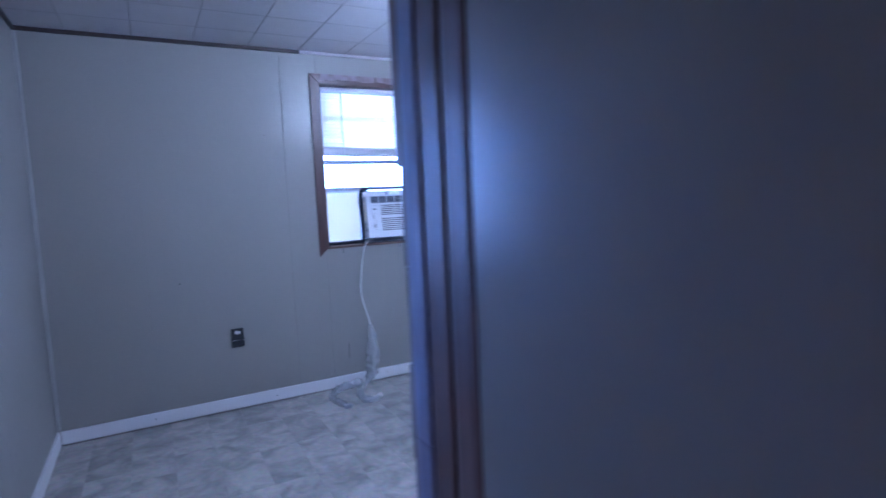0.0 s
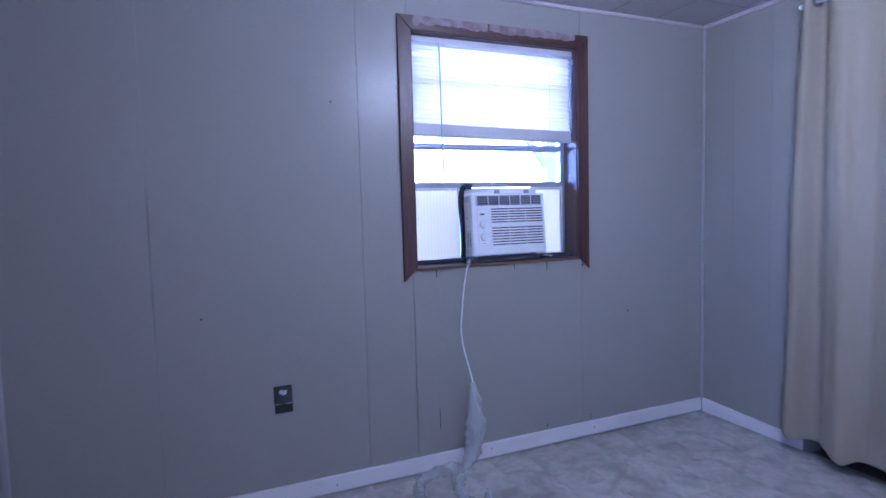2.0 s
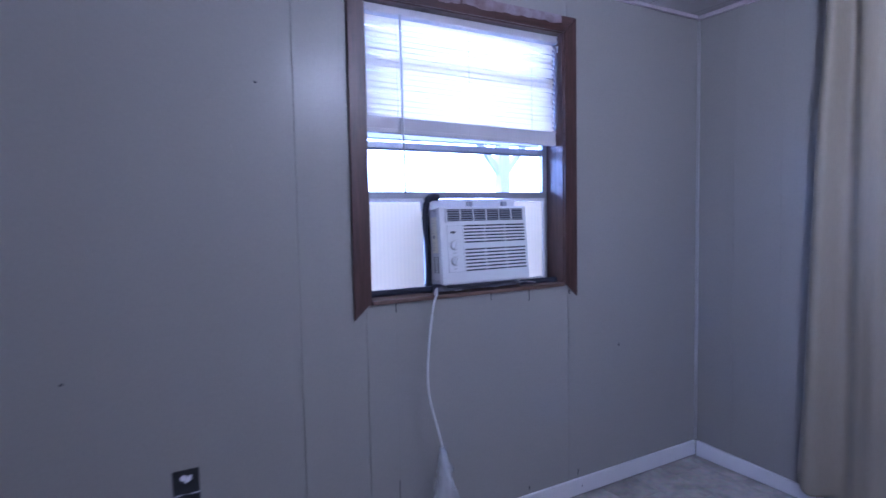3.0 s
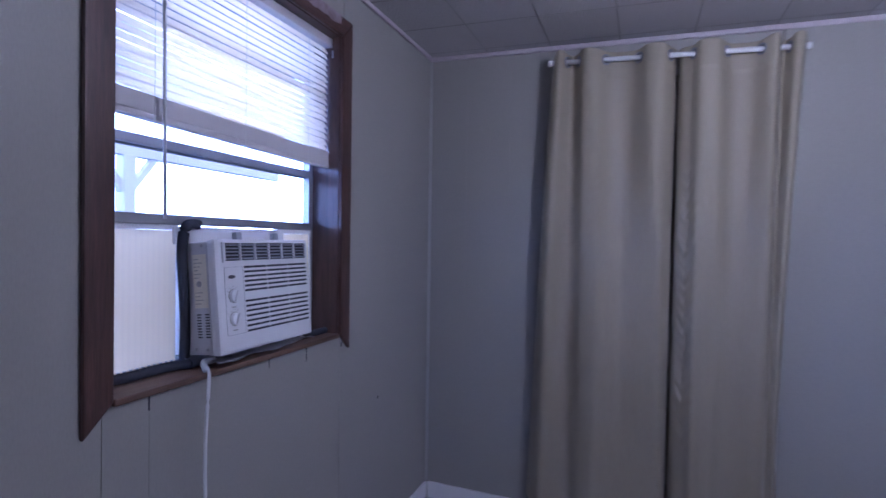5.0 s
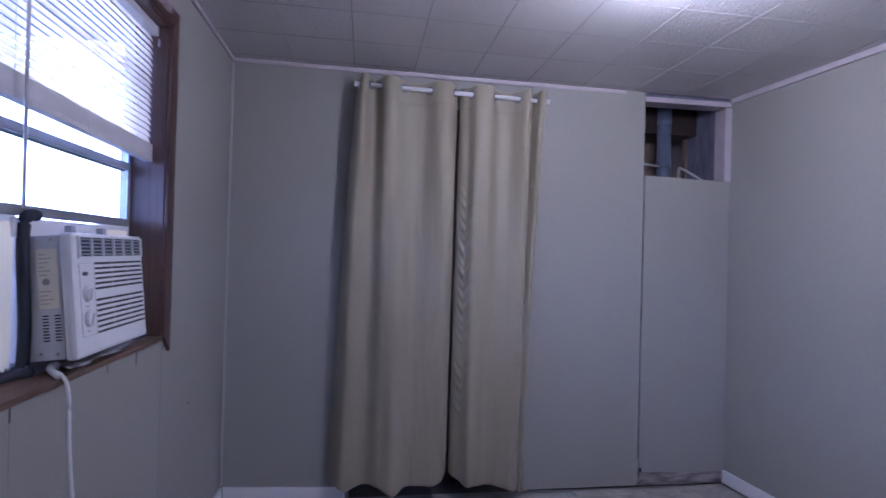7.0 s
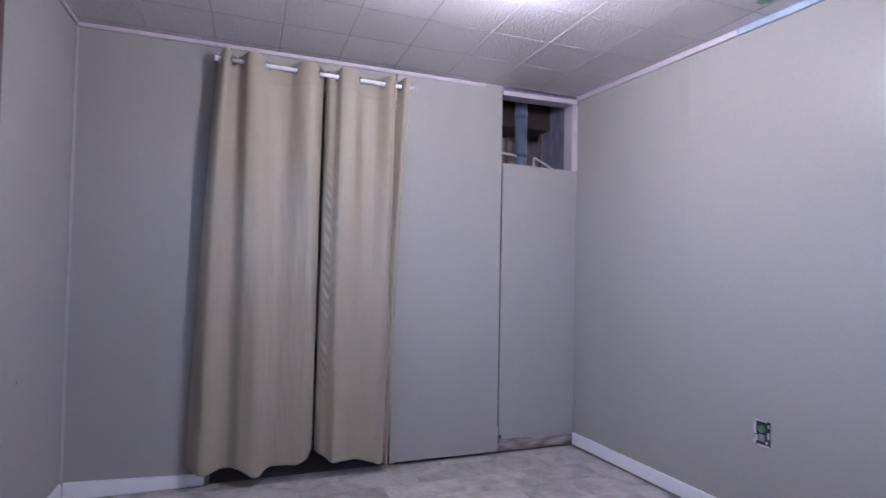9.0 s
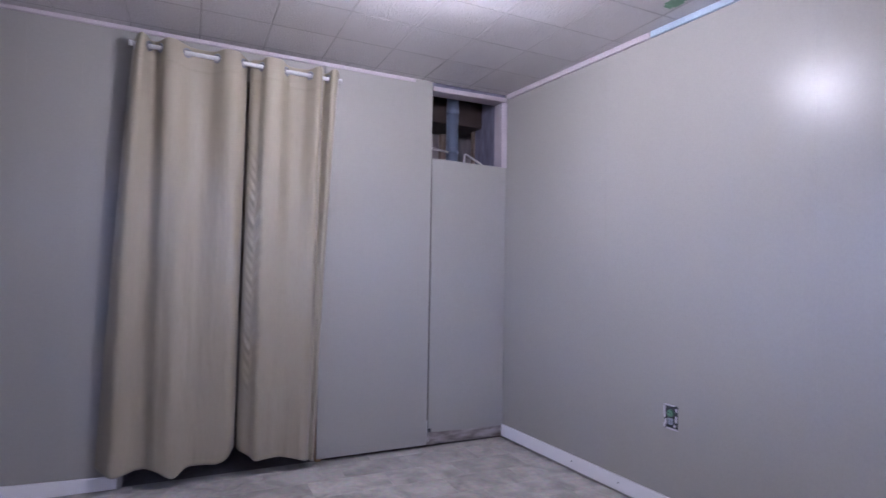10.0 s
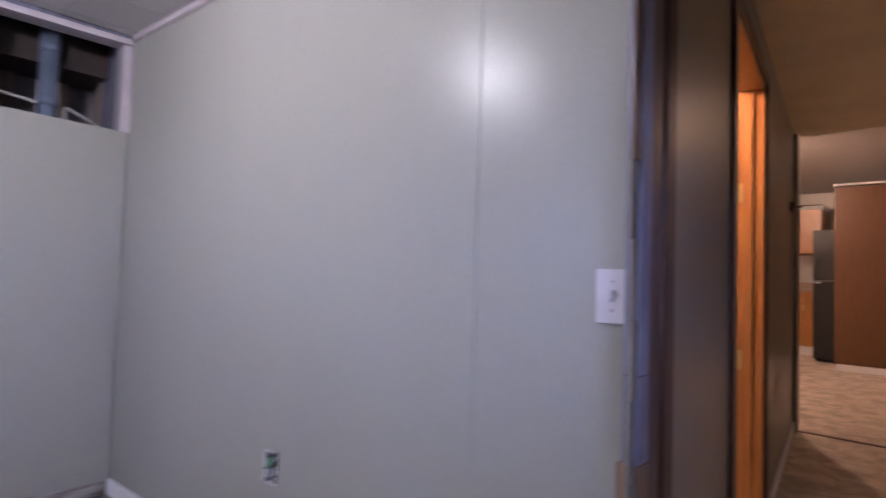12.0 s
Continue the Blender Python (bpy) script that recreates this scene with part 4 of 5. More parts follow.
strip("hatch_side", (0.086, 0.42, -2.766, -2.748, 1.70, 2.30), GREYBLUE, "grey wooden side board inside the open hatch", 0.002)
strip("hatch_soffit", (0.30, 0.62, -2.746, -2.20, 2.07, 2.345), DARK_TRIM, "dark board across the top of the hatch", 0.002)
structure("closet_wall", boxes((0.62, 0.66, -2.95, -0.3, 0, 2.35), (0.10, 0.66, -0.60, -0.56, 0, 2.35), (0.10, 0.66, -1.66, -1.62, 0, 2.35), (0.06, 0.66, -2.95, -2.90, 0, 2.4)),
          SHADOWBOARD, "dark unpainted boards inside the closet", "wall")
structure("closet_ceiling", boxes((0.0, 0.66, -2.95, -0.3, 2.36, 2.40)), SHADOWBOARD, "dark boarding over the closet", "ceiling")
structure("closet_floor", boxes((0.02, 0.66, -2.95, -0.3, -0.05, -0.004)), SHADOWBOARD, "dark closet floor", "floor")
for y, x in ((-2.775, 0.40), (-2.60, 0.58), (-2.36, 0.58)):
    st = thing("wall_stud", "raw timber stud inside the open hatch", "stud", (x, y, 0), group="studs behind the hatch")
    part("timber", boxes((0, 0.038, -0.04, 0.04, 0, 2.35)), HATCHWOOD, st, bevel=0.002)
vp = thing("vent_pipe", "blue-grey plastic vent pipe standing inside the hatch", "pipe", (0.20, -2.469, 0))
bm = bmesh.new()
tube(bm, [(0, 0, 0), (0, 0, 1.2), (0, 0, 2.35)], 0.040, 24)
part("pipe_body", bm, PIPE, vp, smooth=True)
for z in (1.86, 2.12):
    bm = bmesh.new()
    tube(bm, [(0, 0, z - 0.02), (0, 0, z + 0.02)], 0.0425, 24)
    part("coupling", bm, PIPE, vp, smooth=True)
wp = thing("water_pipe", "thin white water pipes bending inside the hatch", "pipe")
bm = bmesh.new()
tube(bm, smooth_line([(0.16, -2.18, 1.863), (0.16, -2.349, 1.850), (0.16, -2.419, 1.840)], 4), 0.0075, 8)
part("pipe_run", bm, PEX, wp, smooth=True)
bm = bmesh.new()
tube(bm, smooth_line([(0.14, -2.532, 1.69), (0.14, -2.532, 1.80), (0.14, -2.536, 1.832), (0.14, -2.565, 1.825), (0.14, -2.66, 1.778), (0.14, -2.76, 1.72)], 5), 0.0075, 8)
part("pipe_run", bm, PEX, wp, smooth=True)

# ---- curtain ----
rod = thing("curtain_rod", "white curtain rod fixed above the closet opening", "curtain rod")
RX = -0.095
RA, RB = Vector((RX, -0.628, 2.134)), Vector((RX, -1.628, 2.108))
bm = bmesh.new()
tube(bm, [RA, (RA + RB) / 2, RB], 0.0105, 14)
part("tube", bm, ROD, rod, smooth=True)
for e, s in ((RA, 1), (RB, -1)):
    bm = bmesh.new()
    tube(bm, [e, e + Vector((0, 0.014 * s, 0))], 0.013, 14)
    part("end_cap", bm, ROD, rod, smooth=True)
    part("bracket", boxes((RX, -0.002, e.y - 0.012 * s - 0.006, e.y - 0.012 * s + 0.006, e.z - 0.024, e.z - 0.0108)), ROD, rod, bevel=0.002)


def along(keys, s, k):
    """Smooth value k of the keys at the place s, counted in keys."""
    i = min(int(s), len(keys) - 2)
    t = s - i
    p0, p1, p2, p3 = keys[max(i - 1, 0)][k], keys[i][k], keys[i + 1][k], keys[min(i + 2, len(keys) - 1)][k]
    return 0.5 * (2 * p1 + (p2 - p0) * t + (2 * p0 - 5 * p1 + 4 * p2 - p3) * t * t + (3 * p1 - p0 - 3 * p2 + p3) * t ** 3)


def curtain(keys, label, seed, rings, pucker):
    """Grommet curtain. keys: y and x at its head, y, x and z at its foot, fold by fold."""
    c = thing("curtain", label, "curtain", group="pair of closet curtains")
    bm = bmesh.new()
    last = len(keys) - 1
    spots = []
    for y in rings:
        q = min(range(1, 900), key=lambda k: abs(along(keys, last * k / 900, 0) - y) * 0.5 + abs(along(keys, last * k / 900, 1) - RX))
        spots.append(last * q / 900)
    rings = [along(keys, q, 0) for q in spots]
    nu = 12 * last
    shares = [0.055 * k / 26 for k in range(26)] + [0.055 + 0.945 * k / 150 for k in range(151)]
    grid = []
    for v in shares:
        row = []
        for i in range(nu + 1):
            s = last * i / nu
            yt, xt, yf, xf, zf = (along(keys, s, k) for k in range(5))
            y = yt + (yf - yt) * v ** 0.75
            fall = min(1.0, v * 1.25)
            x = xt + (xf - xt) * fall * fall * (3 - 2 * fall)
            rz = RA.z + (RB.z - RA.z) * (yt - RA.y) / (RB.y - RA.y)
            ztop = rz + 0.036 + 0.3 * max(0.0, RX - xt)
            z = ztop + (zf - ztop) * v
            soft = min(1.0, 3.5 * v)
            x += soft * (0.007 * noise.noise((y * 8, z * 0.9, seed)) + 0.009 * noise.noise((y * 19, z * 0.45, seed + 3)) + 0.003 * noise.noise((y * 24, z * 3.2, seed + 5)))
            x += 0.0016 * noise.noise((y * 60, z * 9, seed + 9)) * soft
            edge = max(0.0, 1 - abs(i - pucker * nu) / (nu * 0.13))
            band = min(1.0, max(0.0, (1.75 - z) * 2.2)) * min(1.0, max(0.0, (z - 0.35) * 3))
            wrinkle = min(1.0, 1.8 * abs(noise.noise((seed, z * 17 + 1.6 * edge, 2.0)))) ** 0.6
            x += -0.027 * edge * band * (wrinkle - 0.5)
            if v < 0.055:
                x -= 0.0018
            row.append(bm.verts.new((min(x, -0.020), y + 0.004 * edge * band * wrinkle, z)))
        grid.append(row)
    for a, b in zip(grid, grid[1:]):
        for i in range(nu):
            mid = (a[i].co + b[i + 1].co) / 2
            rz = RA.z + (RB.z - RA.z) * (mid.y - RA.y) / (RB.y - RA.y)
            if not any(math.hypot(math.hypot(mid.y - y, mid.x - RX), mid.z - rz) < 0.0185 for y in rings):
                bm.faces.new((a[i], b[i], b[i + 1], a[i + 1]))
    bmesh.ops.delete(bm, geom=[v for v in bm.verts if not v.link_faces], context="VERTS")
    bmesh.ops.solidify(bm, geom=bm.faces[:], thickness=0.0016)
    part("cloth", bm, CURTAIN, c, smooth=True)
    for y, s in zip(rings, spots):
        rz = RA.z + (RB.z - RA.z) * (y - RA.y) / (RB.y - RA.y)
        dy = along(keys, s + 0.05, 0) - along(keys, s - 0.05, 0)
        dx = along(keys, s + 0.05, 1) - along(keys, s - 0.05, 1)
        side = Vector((dx, dy, 0)).normalized()
        bm = bmesh.new()
        pts = [Vector((RX, y, rz)) + (side * math.cos(a) + Vector((0, 0, 1)) * math.sin(a)) * 0.0195 for a in (2 * math.pi * k / 24 for k in range(25))]
        tube(bm, pts, 0.0058, 8)
        part("grommet", bm, RING, c, "round chrome grommet", smooth=True)
    return c


FR, BK = -0.127, -0.065
curtain([(-0.634, -0.050, -0.531, -0.046, 0.126), (-0.652, FR + 0.012, -0.566, -0.100, 0.111), (-0.680, FR - 0.004, -0.623, -0.122, 0.091), (-0.722, BK, -0.708, -0.056, 0.099),
         (-0.773, FR, -0.773, -0.108, 0.101), (-0.820, FR, -0.861, -0.135, 0.059), (-0.896, -0.078, -0.918, -0.100, 0.093), (-0.978, -0.078, -0.993, -0.095, 0.096),
         (-1.040, FR, -1.058, -0.115, 0.096), (-1.098, FR, -1.105, -0.118, 0.121), (-1.136, -0.088, -1.123, -0.098, 0.144), (-1.155, -0.047, -1.138, -0.056, 0.153)],
        "sand beige grommet curtain hanging before the closet", 2.0, (-0.692, -0.784, -0.852, -1.041, -1.152), 1.2)
curtain([(-1.168, -0.046, -1.150, -0.054, 0.146), (-1.184, -0.070, -1.168, -0.078, 0.134), (-1.216, -0.090, -1.202, -0.102, 0.117), (-1.246, -0.128, -1.236, -0.138, 0.097), (-1.313, FR, -1.303, -0.112, 0.091),
         (-1.368, -0.077, -1.363, -0.088, 0.086), (-1.448, -0.077, -1.413, -0.105, 0.078), (-1.500, FR, -1.463, -0.122, 0.066), (-1.528, FR, -1.493, -0.115, 0.056),
         (-1.555, BK, -1.513, -0.085, 0.051), (-1.583, FR, -1.525, -0.105, 0.046), (-1.614, FR, -1.535, -0.090, 0.042), (-1.633, -0.080, -1.543, -0.060, 0.039)],
        "sand beige grommet curtain with a puckered edge seam", 7.0, (-1.220, -1.368, -1.478, -1.564, -1.595), 0.15)

scrap = thing("scrap", "short bent dark twig lying on the floor", "debris", (-0.627, -0.915, 0.0))
bm = bmesh.new()
tube(bm, smooth_line([(-0.022, 0.016, 0.0025), (-0.006, 0.004, 0.004), (0.010, -0.006, 0.0028), (0.018, -0.018, 0.0025)], 4), lambda q: 0.0022 - 0.0008 * q, 6)
part("twig", bm, DARK_TRIM, scrap, smooth=True)

# ---- ceiling lamp ----
LX, LY = -1.41, -1.66
lamp = thing("ceiling_lamp", "round frosted glass ceiling globe, lit", "ceiling lamp", (LX, LY, H + SLOPE * LY))
bm = bmesh.new()
bmesh.ops.create_cone(bm, cap_ends=True, segments=32, radius1=0.045, radius2=0.062, depth=0.022, matrix=Matrix.Translation((0, 0, -0.0115)))
part("holder", bm, PORCELAIN, lamp, "white porcelain holder", bevel=0.003)
bm = bmesh.new()
tube(bm, [(0, 0, -0.022), (0, 0, -0.045), (0, 0, -0.064)], 0.020, 16)
part("neck", bm, PORCELAIN, lamp, "white porcelain neck", smooth=True)
R_GLOBE = 0.052
bm = bmesh.new()
bmesh.ops.create_uvsphere(bm, u_segments=24, v_segments=14, radius=R_GLOBE, matrix=Matrix.Translation((0, 0, -0.108)))
part("shade", bm, LAMPGLOW, lamp, "glowing frosted globe", smooth=True)
LAMPGLOW.node_tree.nodes["Principled BSDF"].inputs["Emission Strength"].default_value = LAMP_POWER / (math.pi * 4 * math.pi * R_GLOBE ** 2)

# ---- doorway and hall ----
XJ = -2.588
dj = thing("door_jamb", "dark walnut door jamb with a strip coloured by daylight sheen", "door frame", (0.068, 0.026, 0), kind="structure")
part("panel_edge", boxes((XJ + 0.002, XJ + 0.012, -2.8915, -2.866, 1.33, 2.06)), BROWN, dj, bevel=0.002)
# the strip's reflected daylight is in its grey-blue colour
part("sheen_strip", boxes((XJ, -2.556, -2.944, -2.892, 0.767, 0.930)), GREYBLUE, dj, "jamb strip with daylight sheen put into its grey-blue colour", bevel=0.006)
part("sheen_strip", boxes((XJ, -2.556, -2.944, -2.892, 0.9305, 2.06)), GREYBLUE, dj, "jamb strip with daylight sheen put into its grey-blue colour", bevel=0.006)
part("stud_foot", boxes((-2.576, -2.546, -2.944, -2.892, 0.0, 0.766)), STUD, dj, "raw timber below the strip")
part("strip_foot", boxes((XJ, -2.5765, -2.944, -2.894, 0.0, 0.766)), STUD, dj, bevel=0.004)
for k in range(9):
    z = 0.148 * k
    part("splinter", boxes((XJ + 0.003 + 0.002 * (k * 7 % 3), XJ + 0.014, -2.8915, -2.868 - 0.003 * (k * 5 % 4), z, z + 0.147)), GREYWOOD, dj, "splintered panel edge", bevel=0.002)
part("door_stop", boxes((XJ + 0.004, XJ + 0.034, -3.002, -2.945, 0.0, 2.06)), BROWN, dj, bevel=0.006)
part("casing", boxes((XJ, XJ + 0.030, -3.074, -3.012, 0.0, 2.11)), BROWN, dj, bevel=0.011)
part("jamb_core", boxes((XJ + 0.035, -2.50, -3.07, -2.991, 0.0, 2.10)), GREYWOOD, dj)
part("head_jamb", boxes((XW, XJ + 0.03, -2.998, -2.93, 2.061, 2.10)), BROWN_H, dj)

# hall east wall leans a little away from the room's axis
HS = 0.120


def hall(u, d, z):
    """u along the hall wall southward from the doorway, d behind its face."""
    c, s = math.cos(math.atan(HS)), math.sin(math.atan(HS))
    return Vector((-2.516 + u * s + d * c, -3.048 - u * c + d * s, z))


def hall_box(bm, u0, u1, d0, d1, z0, z1):
    v = box(bm, u0, u1, d0, d1, z0, z1)
    for p in v:
        p.co = hall(*p.co)


bm = bmesh.new()
D0, D1, DH = 0.770, 1.700, 2.03
for r in ((0.0, D0, 0.0, 0.10, 0, H), (D0, D1, 0.0, 0.10, DH, H), (D1, 3.75, 0.0, 0.10, 0, H)):
    hall_box(bm, *r)
bmesh.ops.recalc_face_normals(bm, faces=bm.faces)
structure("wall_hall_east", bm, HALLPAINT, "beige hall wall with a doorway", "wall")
hd = thing("door_frame", "amber varnished frame of the open hall doorway", "door frame", kind="structure")


def hall_part(name, rows, material, parent, label="", bevel=0.0):
    bm = bmesh.new()
    for r in rows:
        hall_box(bm, *r)
    bmesh.ops.recalc_face_normals(bm, faces=bm.faces)
    return part(name, bm, material, parent, label, bevel=bevel)


hall_part("casing_side", [(D0 - 0.06, D0 + 0.004, -0.014, -0.001, 0, DH + 0.06)], BROWN, hd, bevel=0.003)
hall_part("casing_side", [(D1 - 0.004, D1 + 0.06, -0.014, -0.001, 0, DH + 0.06)], BROWN, hd, bevel=0.003)
hall_part("casing_head", [(D0 + 0.005, D1 - 0.005, -0.014, -0.001, DH - 0.004, DH + 0.06)], BROWN_H, hd, bevel=0.003)
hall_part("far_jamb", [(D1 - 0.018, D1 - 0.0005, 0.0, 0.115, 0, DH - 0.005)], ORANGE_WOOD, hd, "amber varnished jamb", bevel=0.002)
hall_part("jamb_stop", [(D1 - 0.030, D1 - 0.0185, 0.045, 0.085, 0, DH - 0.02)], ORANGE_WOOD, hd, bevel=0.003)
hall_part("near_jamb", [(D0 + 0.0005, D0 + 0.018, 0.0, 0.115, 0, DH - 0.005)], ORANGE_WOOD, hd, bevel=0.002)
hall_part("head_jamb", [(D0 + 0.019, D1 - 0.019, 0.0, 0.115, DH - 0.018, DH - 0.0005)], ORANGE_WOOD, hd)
for z in (1.53, 0.75):
    hg = hall_part("hinge", [(D1 - 0.0215, D1 - 0.0185, 0.088, 0.112, z - 0.045, z + 0.045)], BRASS, hd, "brass butt hinge", bevel=0.001)
hall_bb = bmesh.new()
for r in ((0.0, D0 - 0.061, -0.012, -0.001, 0.003, 0.085), (D1 + 0.061, 3.75, -0.012, -0.001, 0.003, 0.085)):
    hall_box(hall_bb, *r)
bmesh.ops.recalc_face_normals(hall_bb, faces=hall_bb.faces)
structure("baseboard", hall_bb, WHITE_TRIM, "white painted hall baseboard", "baseboard", 0.003)
hb = thing("wall_bracket", "small dark bracket fixed on the hall wall", "bracket")
hall_part("bracket_plate", [(3.27, 3.35, -0.03, -0.001, 1.62, 1.68)], DARK_TRIM, hb, bevel=0.004)
hall_part("bracket_arm", [(3.30, 3.315, -0.075, -0.03, 1.64, 1.655)], DARK_TRIM, hb, bevel=0.003)

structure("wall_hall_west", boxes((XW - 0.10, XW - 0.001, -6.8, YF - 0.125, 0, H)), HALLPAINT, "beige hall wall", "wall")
structure("hall_ceiling", boxes((XW - 0.1, 0.3, -6.8, YF - 0.001, H, H + 0.06)), HALLCEIL, "tan hall ceiling", "ceiling")
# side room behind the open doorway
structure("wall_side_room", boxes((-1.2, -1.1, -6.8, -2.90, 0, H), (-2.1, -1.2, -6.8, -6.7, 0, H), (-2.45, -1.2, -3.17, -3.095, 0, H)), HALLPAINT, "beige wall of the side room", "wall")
# kitchen end
KY = -10.7
structure("wall_kitchen", boxes((-5.6, 1.3, -13.1, -13.0, 0, 2.8), (1.3, 1.4, -13.1, -6.7, 0, 2.8), (-5.7, -5.6, -13.1, -6.7, 0, 2.8), (-2.05, 1.3, -6.85, -6.78, 0, 2.8), (-5.6, XW - 0.1, -6.85, -6.78, 0, 2.8), (XW - 0.1, -2.05, -6.86, -6.801, H, 2.8)),
          TILEWHITE, "pale kitchen wall", "wall")
structure("ceiling_kitchen", boxes((-5.7, 1.4, -13.1, -6.8, 2.66, 2.74)), CEIL, "off-white kitchen ceiling", "ceiling")
tc_ = thing("tall_cabinet", "tall brown wooden cabinet at the end of the kitchen", "cabinet", (-2.40, KY, 0))
part("body", boxes((-0.62, 0.57, -0.6, 0.0, 0.085, 2.40)), CABINET, tc_, bevel=0.004)
part("plinth", boxes((-0.60, 0.55, -0.6, 0.004, 0.0, 0.084)), WHITE_TRIM, tc_, "white plinth")
part("top_trim", boxes((-0.64, 0.58, -0.6, 0.012, 2.4005, 2.425)), DARK_TRIM, tc_, bevel=0.003)
part("top_lip", boxes((-0.64, 0.58, -0.6, 0.008, 2.4255, 2.45)), WHITE_TRIM, tc_, "pale strip over the dark trim", bevel=0.003)
fr = thing("refrigerator", "black refrigerator beside the tall cabinet", "refrigerator", (-1.83, KY - 0.7, 0))
part("body", boxes((-0.33, 0.345, -0.65, -0.06, 0.03, 1.90)), BLACKAPP, fr, bevel=0.008)
part("door", boxes((-0.325, 0.345, -0.058, 0.0, 0.05, 1.17)), BLACKAPP, fr, "black lower door", bevel=0.01)
part("door", boxes((-0.325, 0.345, -0.058, 0.0, 1.185, 1.90)), BLACKAPP, fr, "black freezer door", bevel=0.01)
part("handle", boxes((0.270, 0.290, 0.001, 0.03, 1.20, 1.50)), BLACKAPP, fr, bevel=0.004)
part("handle", boxes((0.250, 0.315, 0.001, 0.028, 1.13, 1.15)), ALU, fr, "short metal handle", bevel=0.004)
for x in (-0.29, 0.30):
    part("foot", boxes((x - 0.02, x + 0.02, -0.6, -0.07, 0.0, 0.0295)), BLACKAPP, fr)
# base and wall cabinets: amber wood as a lit version of the cabinet wood
kc = thing("base_cabinet", "wooden kitchen base cabinet, amber tone standing in for brighter light", "cabinet", (-0.95, KY - 1.5, 0))
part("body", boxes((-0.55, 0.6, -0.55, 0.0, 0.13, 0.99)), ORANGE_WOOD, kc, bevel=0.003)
for x in (-0.53, -0.245, 0.04):
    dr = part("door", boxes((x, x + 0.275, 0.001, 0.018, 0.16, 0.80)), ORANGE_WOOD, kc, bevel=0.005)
    part("door_pull", boxes((x + 0.235, x + 0.25, 0.019, 0.035, 0.70, 0.78)), BRASS, dr, "small brass pull", bevel=0.003)
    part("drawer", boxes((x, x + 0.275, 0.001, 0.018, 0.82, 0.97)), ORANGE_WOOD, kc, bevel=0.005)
part("plinth", boxes((-0.55, 0.6, -0.55, -0.03, 0.0, 0.129)), WHITE_TRIM, kc, "white plinth")
wt = thing("worktop", "tan laminate kitchen worktop", "worktop", (-0.95, KY - 1.5, 0.99))
part("slab", boxes((-0.56, 0.6, -0.55, 0.03, 0.001, 0.04)), COUNTER, wt, bevel=0.004)
part("upstand", boxes((-0.56, 0.6, -0.55, -0.53, 0.0405, 0.15)), COUNTER, wt, bevel=0.003)
kw = thing("wall_cabinet", "wooden kitchen wall cabinet, amber tone standing in for brighter light", "cabinet", (-0.95, KY - 1.7, 1.60))
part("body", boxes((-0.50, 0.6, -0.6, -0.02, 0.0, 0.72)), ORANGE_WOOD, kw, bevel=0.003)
for x in (-0.49, -0.125, 0.24):
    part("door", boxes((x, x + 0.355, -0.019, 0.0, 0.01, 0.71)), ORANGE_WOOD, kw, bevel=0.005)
part("soffit_trim", boxes((-0.52, 0.6, -0.6, 0.02, 0.721, 0.78)), WHITE_TRIM, kw, "white trim along its top", bevel=0.003)
part("shadow_strip", boxes((-0.51, 0.6, -0.6, 0.012, 0.7805, 0.80)), DARK_TRIM, kw)

# warm globes added out of sight to light the side room, kitchen and hall
for n, (x, y, power) in enumerate(((-1.75, -4.2, 66.0), (-1.0, -9.0, 130.0), (-3.3, -5.9, 4.2))):
    hl = thing("ceiling_lamp", "unseen warm globe added to light the hall side", "ceiling lamp", (x, y, 2.66 if n == 1 else H))
    bm = bmesh.new()
    bmesh.ops.create_cone(bm, cap_ends=True, segments=24, radius1=0.05, radius2=0.07, depth=0.02, matrix=Matrix.Translation((0, 0, -0.0105)))
    part("holder", bm, PORCELAIN, hl)
    bm = bmesh.new()
    bmesh.ops.create_uvsphere(bm, u_segments=18, v_segments=10, radius=0.07, matrix=Matrix.Translation((0, 0, -0.088)))
    mt = HALLGLOW.copy()
    mt.node_tree.nodes["Principled BSDF"].inputs["Emission Strength"].default_value = power / (math.pi * 4 * math.pi * 0.07 ** 2)
    part("globe", bm, mt, hl, smooth=True)

# ---- outside ----
structure("ground", boxes((-600, 600, -600, 600, -0.9, -0.8)), mat("lawn_ground", (0.10, 0.14, 0.06), 0.9, vary=0.7, scale=0.8), "lawn around the house", "ground")
# unseen glowing sheet added as the west window's light
structure("backdrop_west", boxes((-40.2, -40.0, -30, 30, -0.78, 16)), OUTSIDE_W, "dimmer glowing backdrop added beyond the west window", "backdrop")
structure("backdrop", boxes((-40, 40, 30.0, 30.2, -0.78, 16), (40.0, 40.2, -30, 30, -0.78, 16)), OUTSIDE, "bright hazy daylight beyond the windows", "backdrop")
porch = thing("porch_post", "white painted porch post and beam beyond the window", "porch post", (1.80, 4.24, -0.8))
part("post", boxes((-0.075, 0.075, -0.075, 0.075, 0.0, 2.999)), PORCHPAINT, porch, bevel=0.008)
part("beam", boxes((-2.6, 2.6, -0.06, 0.06, 3.0, 3.13)), PORCHPAINT, porch, bevel=0.006)
for e in (-1, 1):
    bm = bmesh.new()
    prism(bm, [(0.076 * e, 2.60), (0.076 * e, 2.72), (0.30 * e, 2.998), (0.40 * e, 2.998)], -0.04, 0.04)
    part("brace", bm, PORCHPAINT, porch)
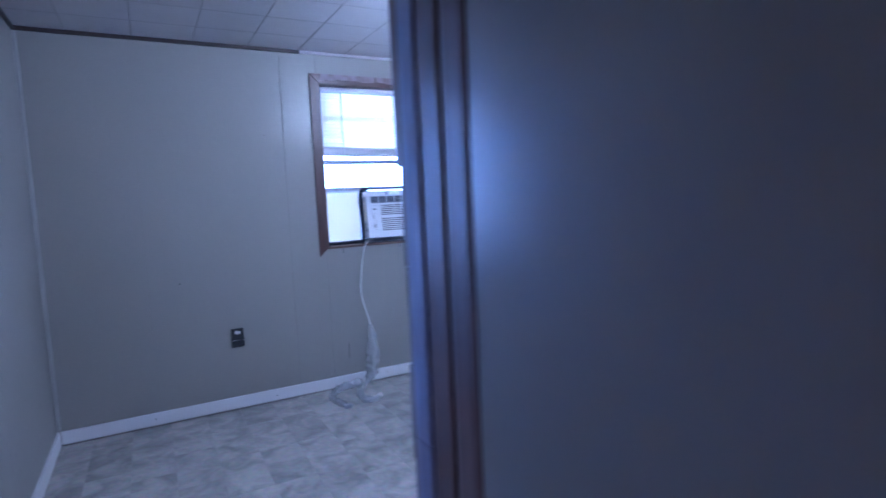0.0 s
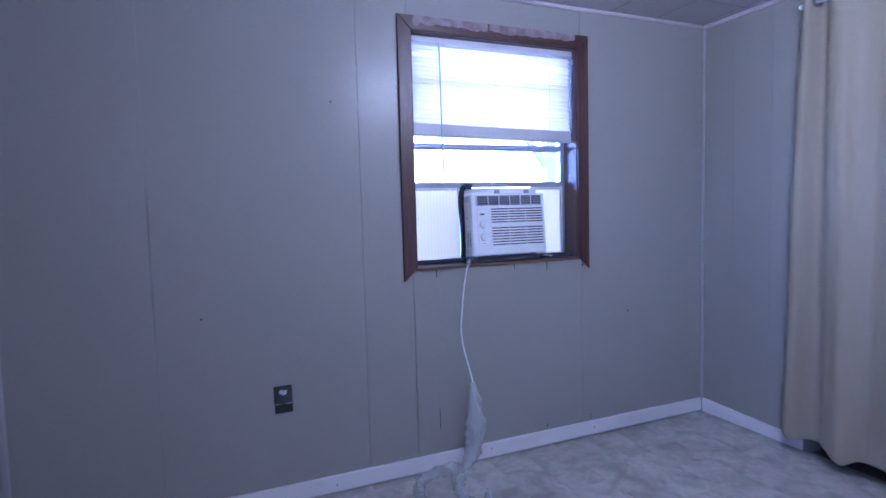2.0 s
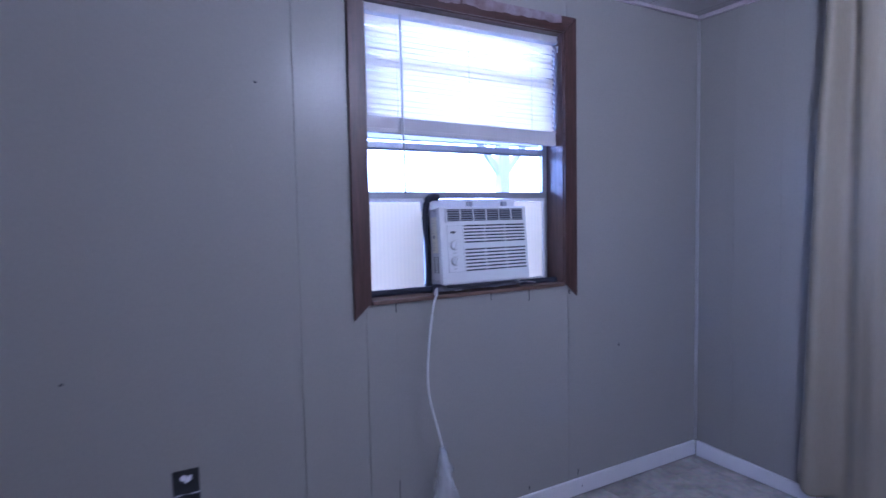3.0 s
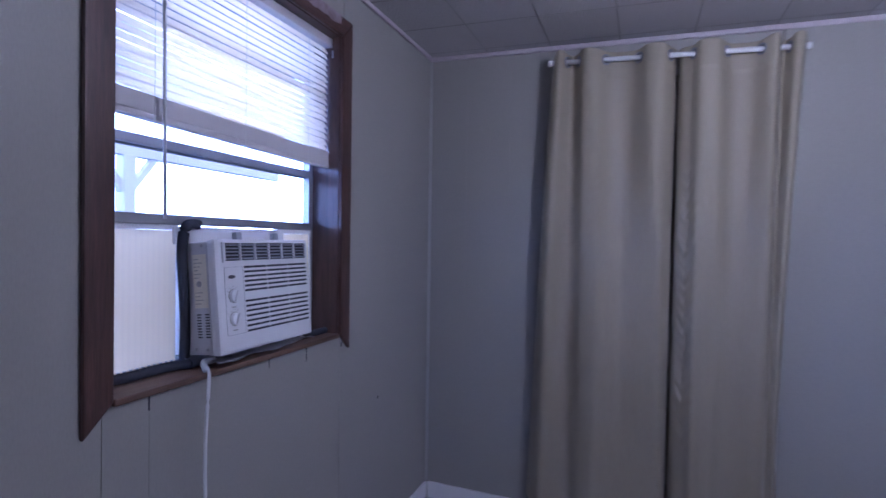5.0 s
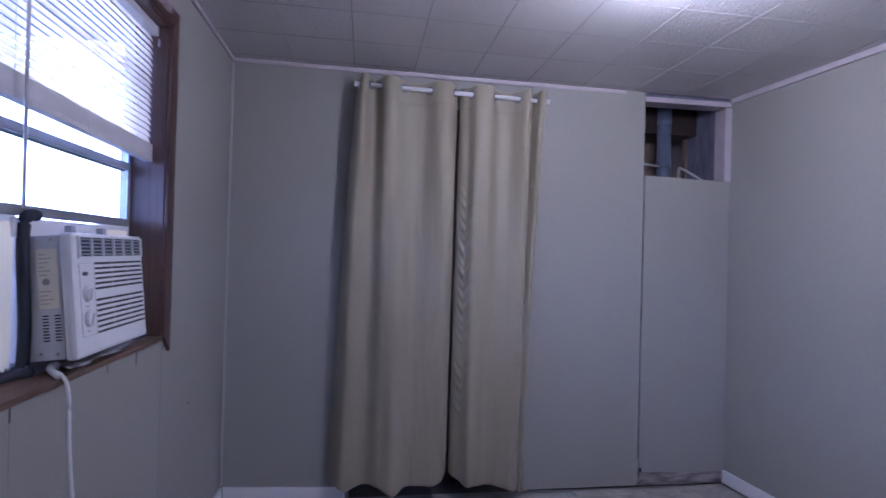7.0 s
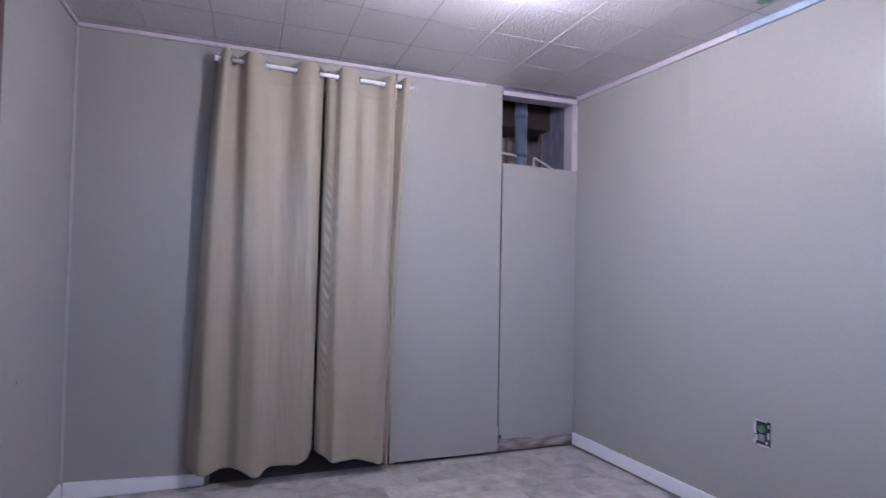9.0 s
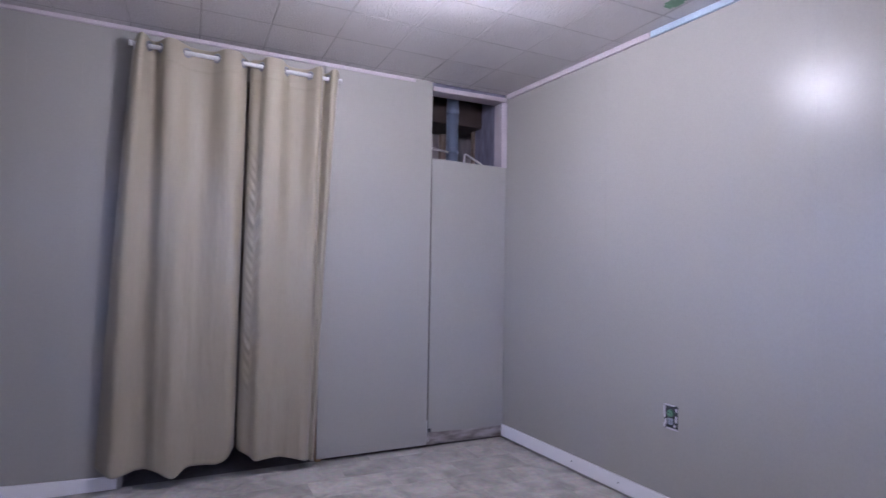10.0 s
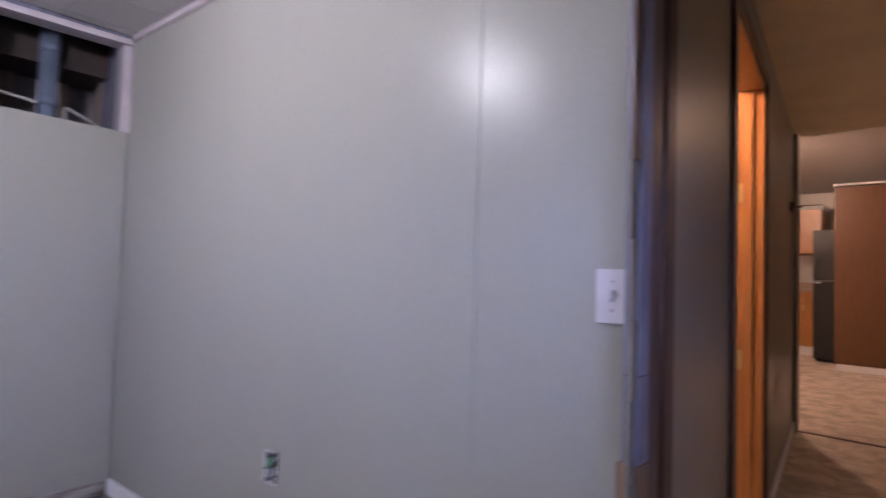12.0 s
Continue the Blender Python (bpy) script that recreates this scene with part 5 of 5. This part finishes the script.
structure("house_skin", boxes((XW - 0.3, XW - 0.15, -6.9, -2.92, -0.8, 2.9), (0.70, 0.85, -6.8, 0.3, -0.8, 2.9), (-6, 2, -13.4, -13.2, -0.8, 2.9), (-6, 2, -13.4, 0.3, 2.84, 2.93), (XW - 0.14, 0.8, -13.2, 0.14, -0.4, -0.055)),
          CORE, "outer boarding of the house", "wall")

# ---- floors ----
fl = structure("floor", boxes((XW - 0.1, 0.02, -3.1, 0.1, -0.05, -0.0015)), FLOORBASE, "printed stone-look vinyl floor", "floor")
COL, LEN = 0.196, 0.392
shapes = {}


def tile_mesh(w, l):
    key = (round(w, 3), round(l, 3))
    if key not in shapes:
        bm = bmesh.new()
        c, g = 0.0016, 0.0005
        lo = [bm.verts.new(p) for p in ((g, g, -0.0012), (w - g, g, -0.0012), (w - g, l - g, -0.0012), (g, l - g, -0.0012))]
        hi = [bm.verts.new(p) for p in ((c, c, 0.0), (w - c, c, 0.0), (w - c, l - c, 0.0), (c, l - c, 0.0))]
        bm.faces.new(hi)
        for i in range(4):
            j = (i + 1) % 4
            bm.faces.new((lo[i], lo[j], hi[j], hi[i]))
        shapes[key] = mesh_of("tile", bm, FLOORTILE)
    return shapes[key]


def tile_field(x_lo, x_hi, y_lo, y_hi, x_line, parent):
    k0 = math.floor((x_lo - x_line) / COL)
    k = k0
    while x_line + k * COL < x_hi:
        a, b = max(x_lo, x_line + k * COL), min(x_hi, x_line + (k + 1) * COL)
        y = y_lo - random.choice((0.0, 0.13, 0.196, 0.26))
        while y < y_hi:
            c, d = max(y, y_lo), min(y + LEN, y_hi)
            if b - a > 0.01 and d - c > 0.01:
                t = new("tile", tile_mesh(b - a, d - c))
                t.location, t.parent = (a, c, 0), parent
            y += LEN
        k += 1


tile_field(XW, 0.0, YF - 0.04, 0.03, -3.215, fl)
hf = structure("hall_floor", boxes((XW - 0.1, 0.66, -6.8, -3.101, -0.054, -0.004), (-5.7, 1.4, -13.1, -6.8005, -0.054, -0.004)), HALLFLOOR, "brown stone-look vinyl hall floor", "floor")
structure("threshold", boxes((XW, XJ + 0.09, -3.06, -3.001, -0.0014, 0.006)), ALU, "worn metal threshold strip", "trim", 0.002)
structure("floor_seam", boxes((XW, 1.3, -6.82, -6.79, -0.0039, 0.003)), BROWN_H, "dark floor strip between hall and kitchen", "trim")
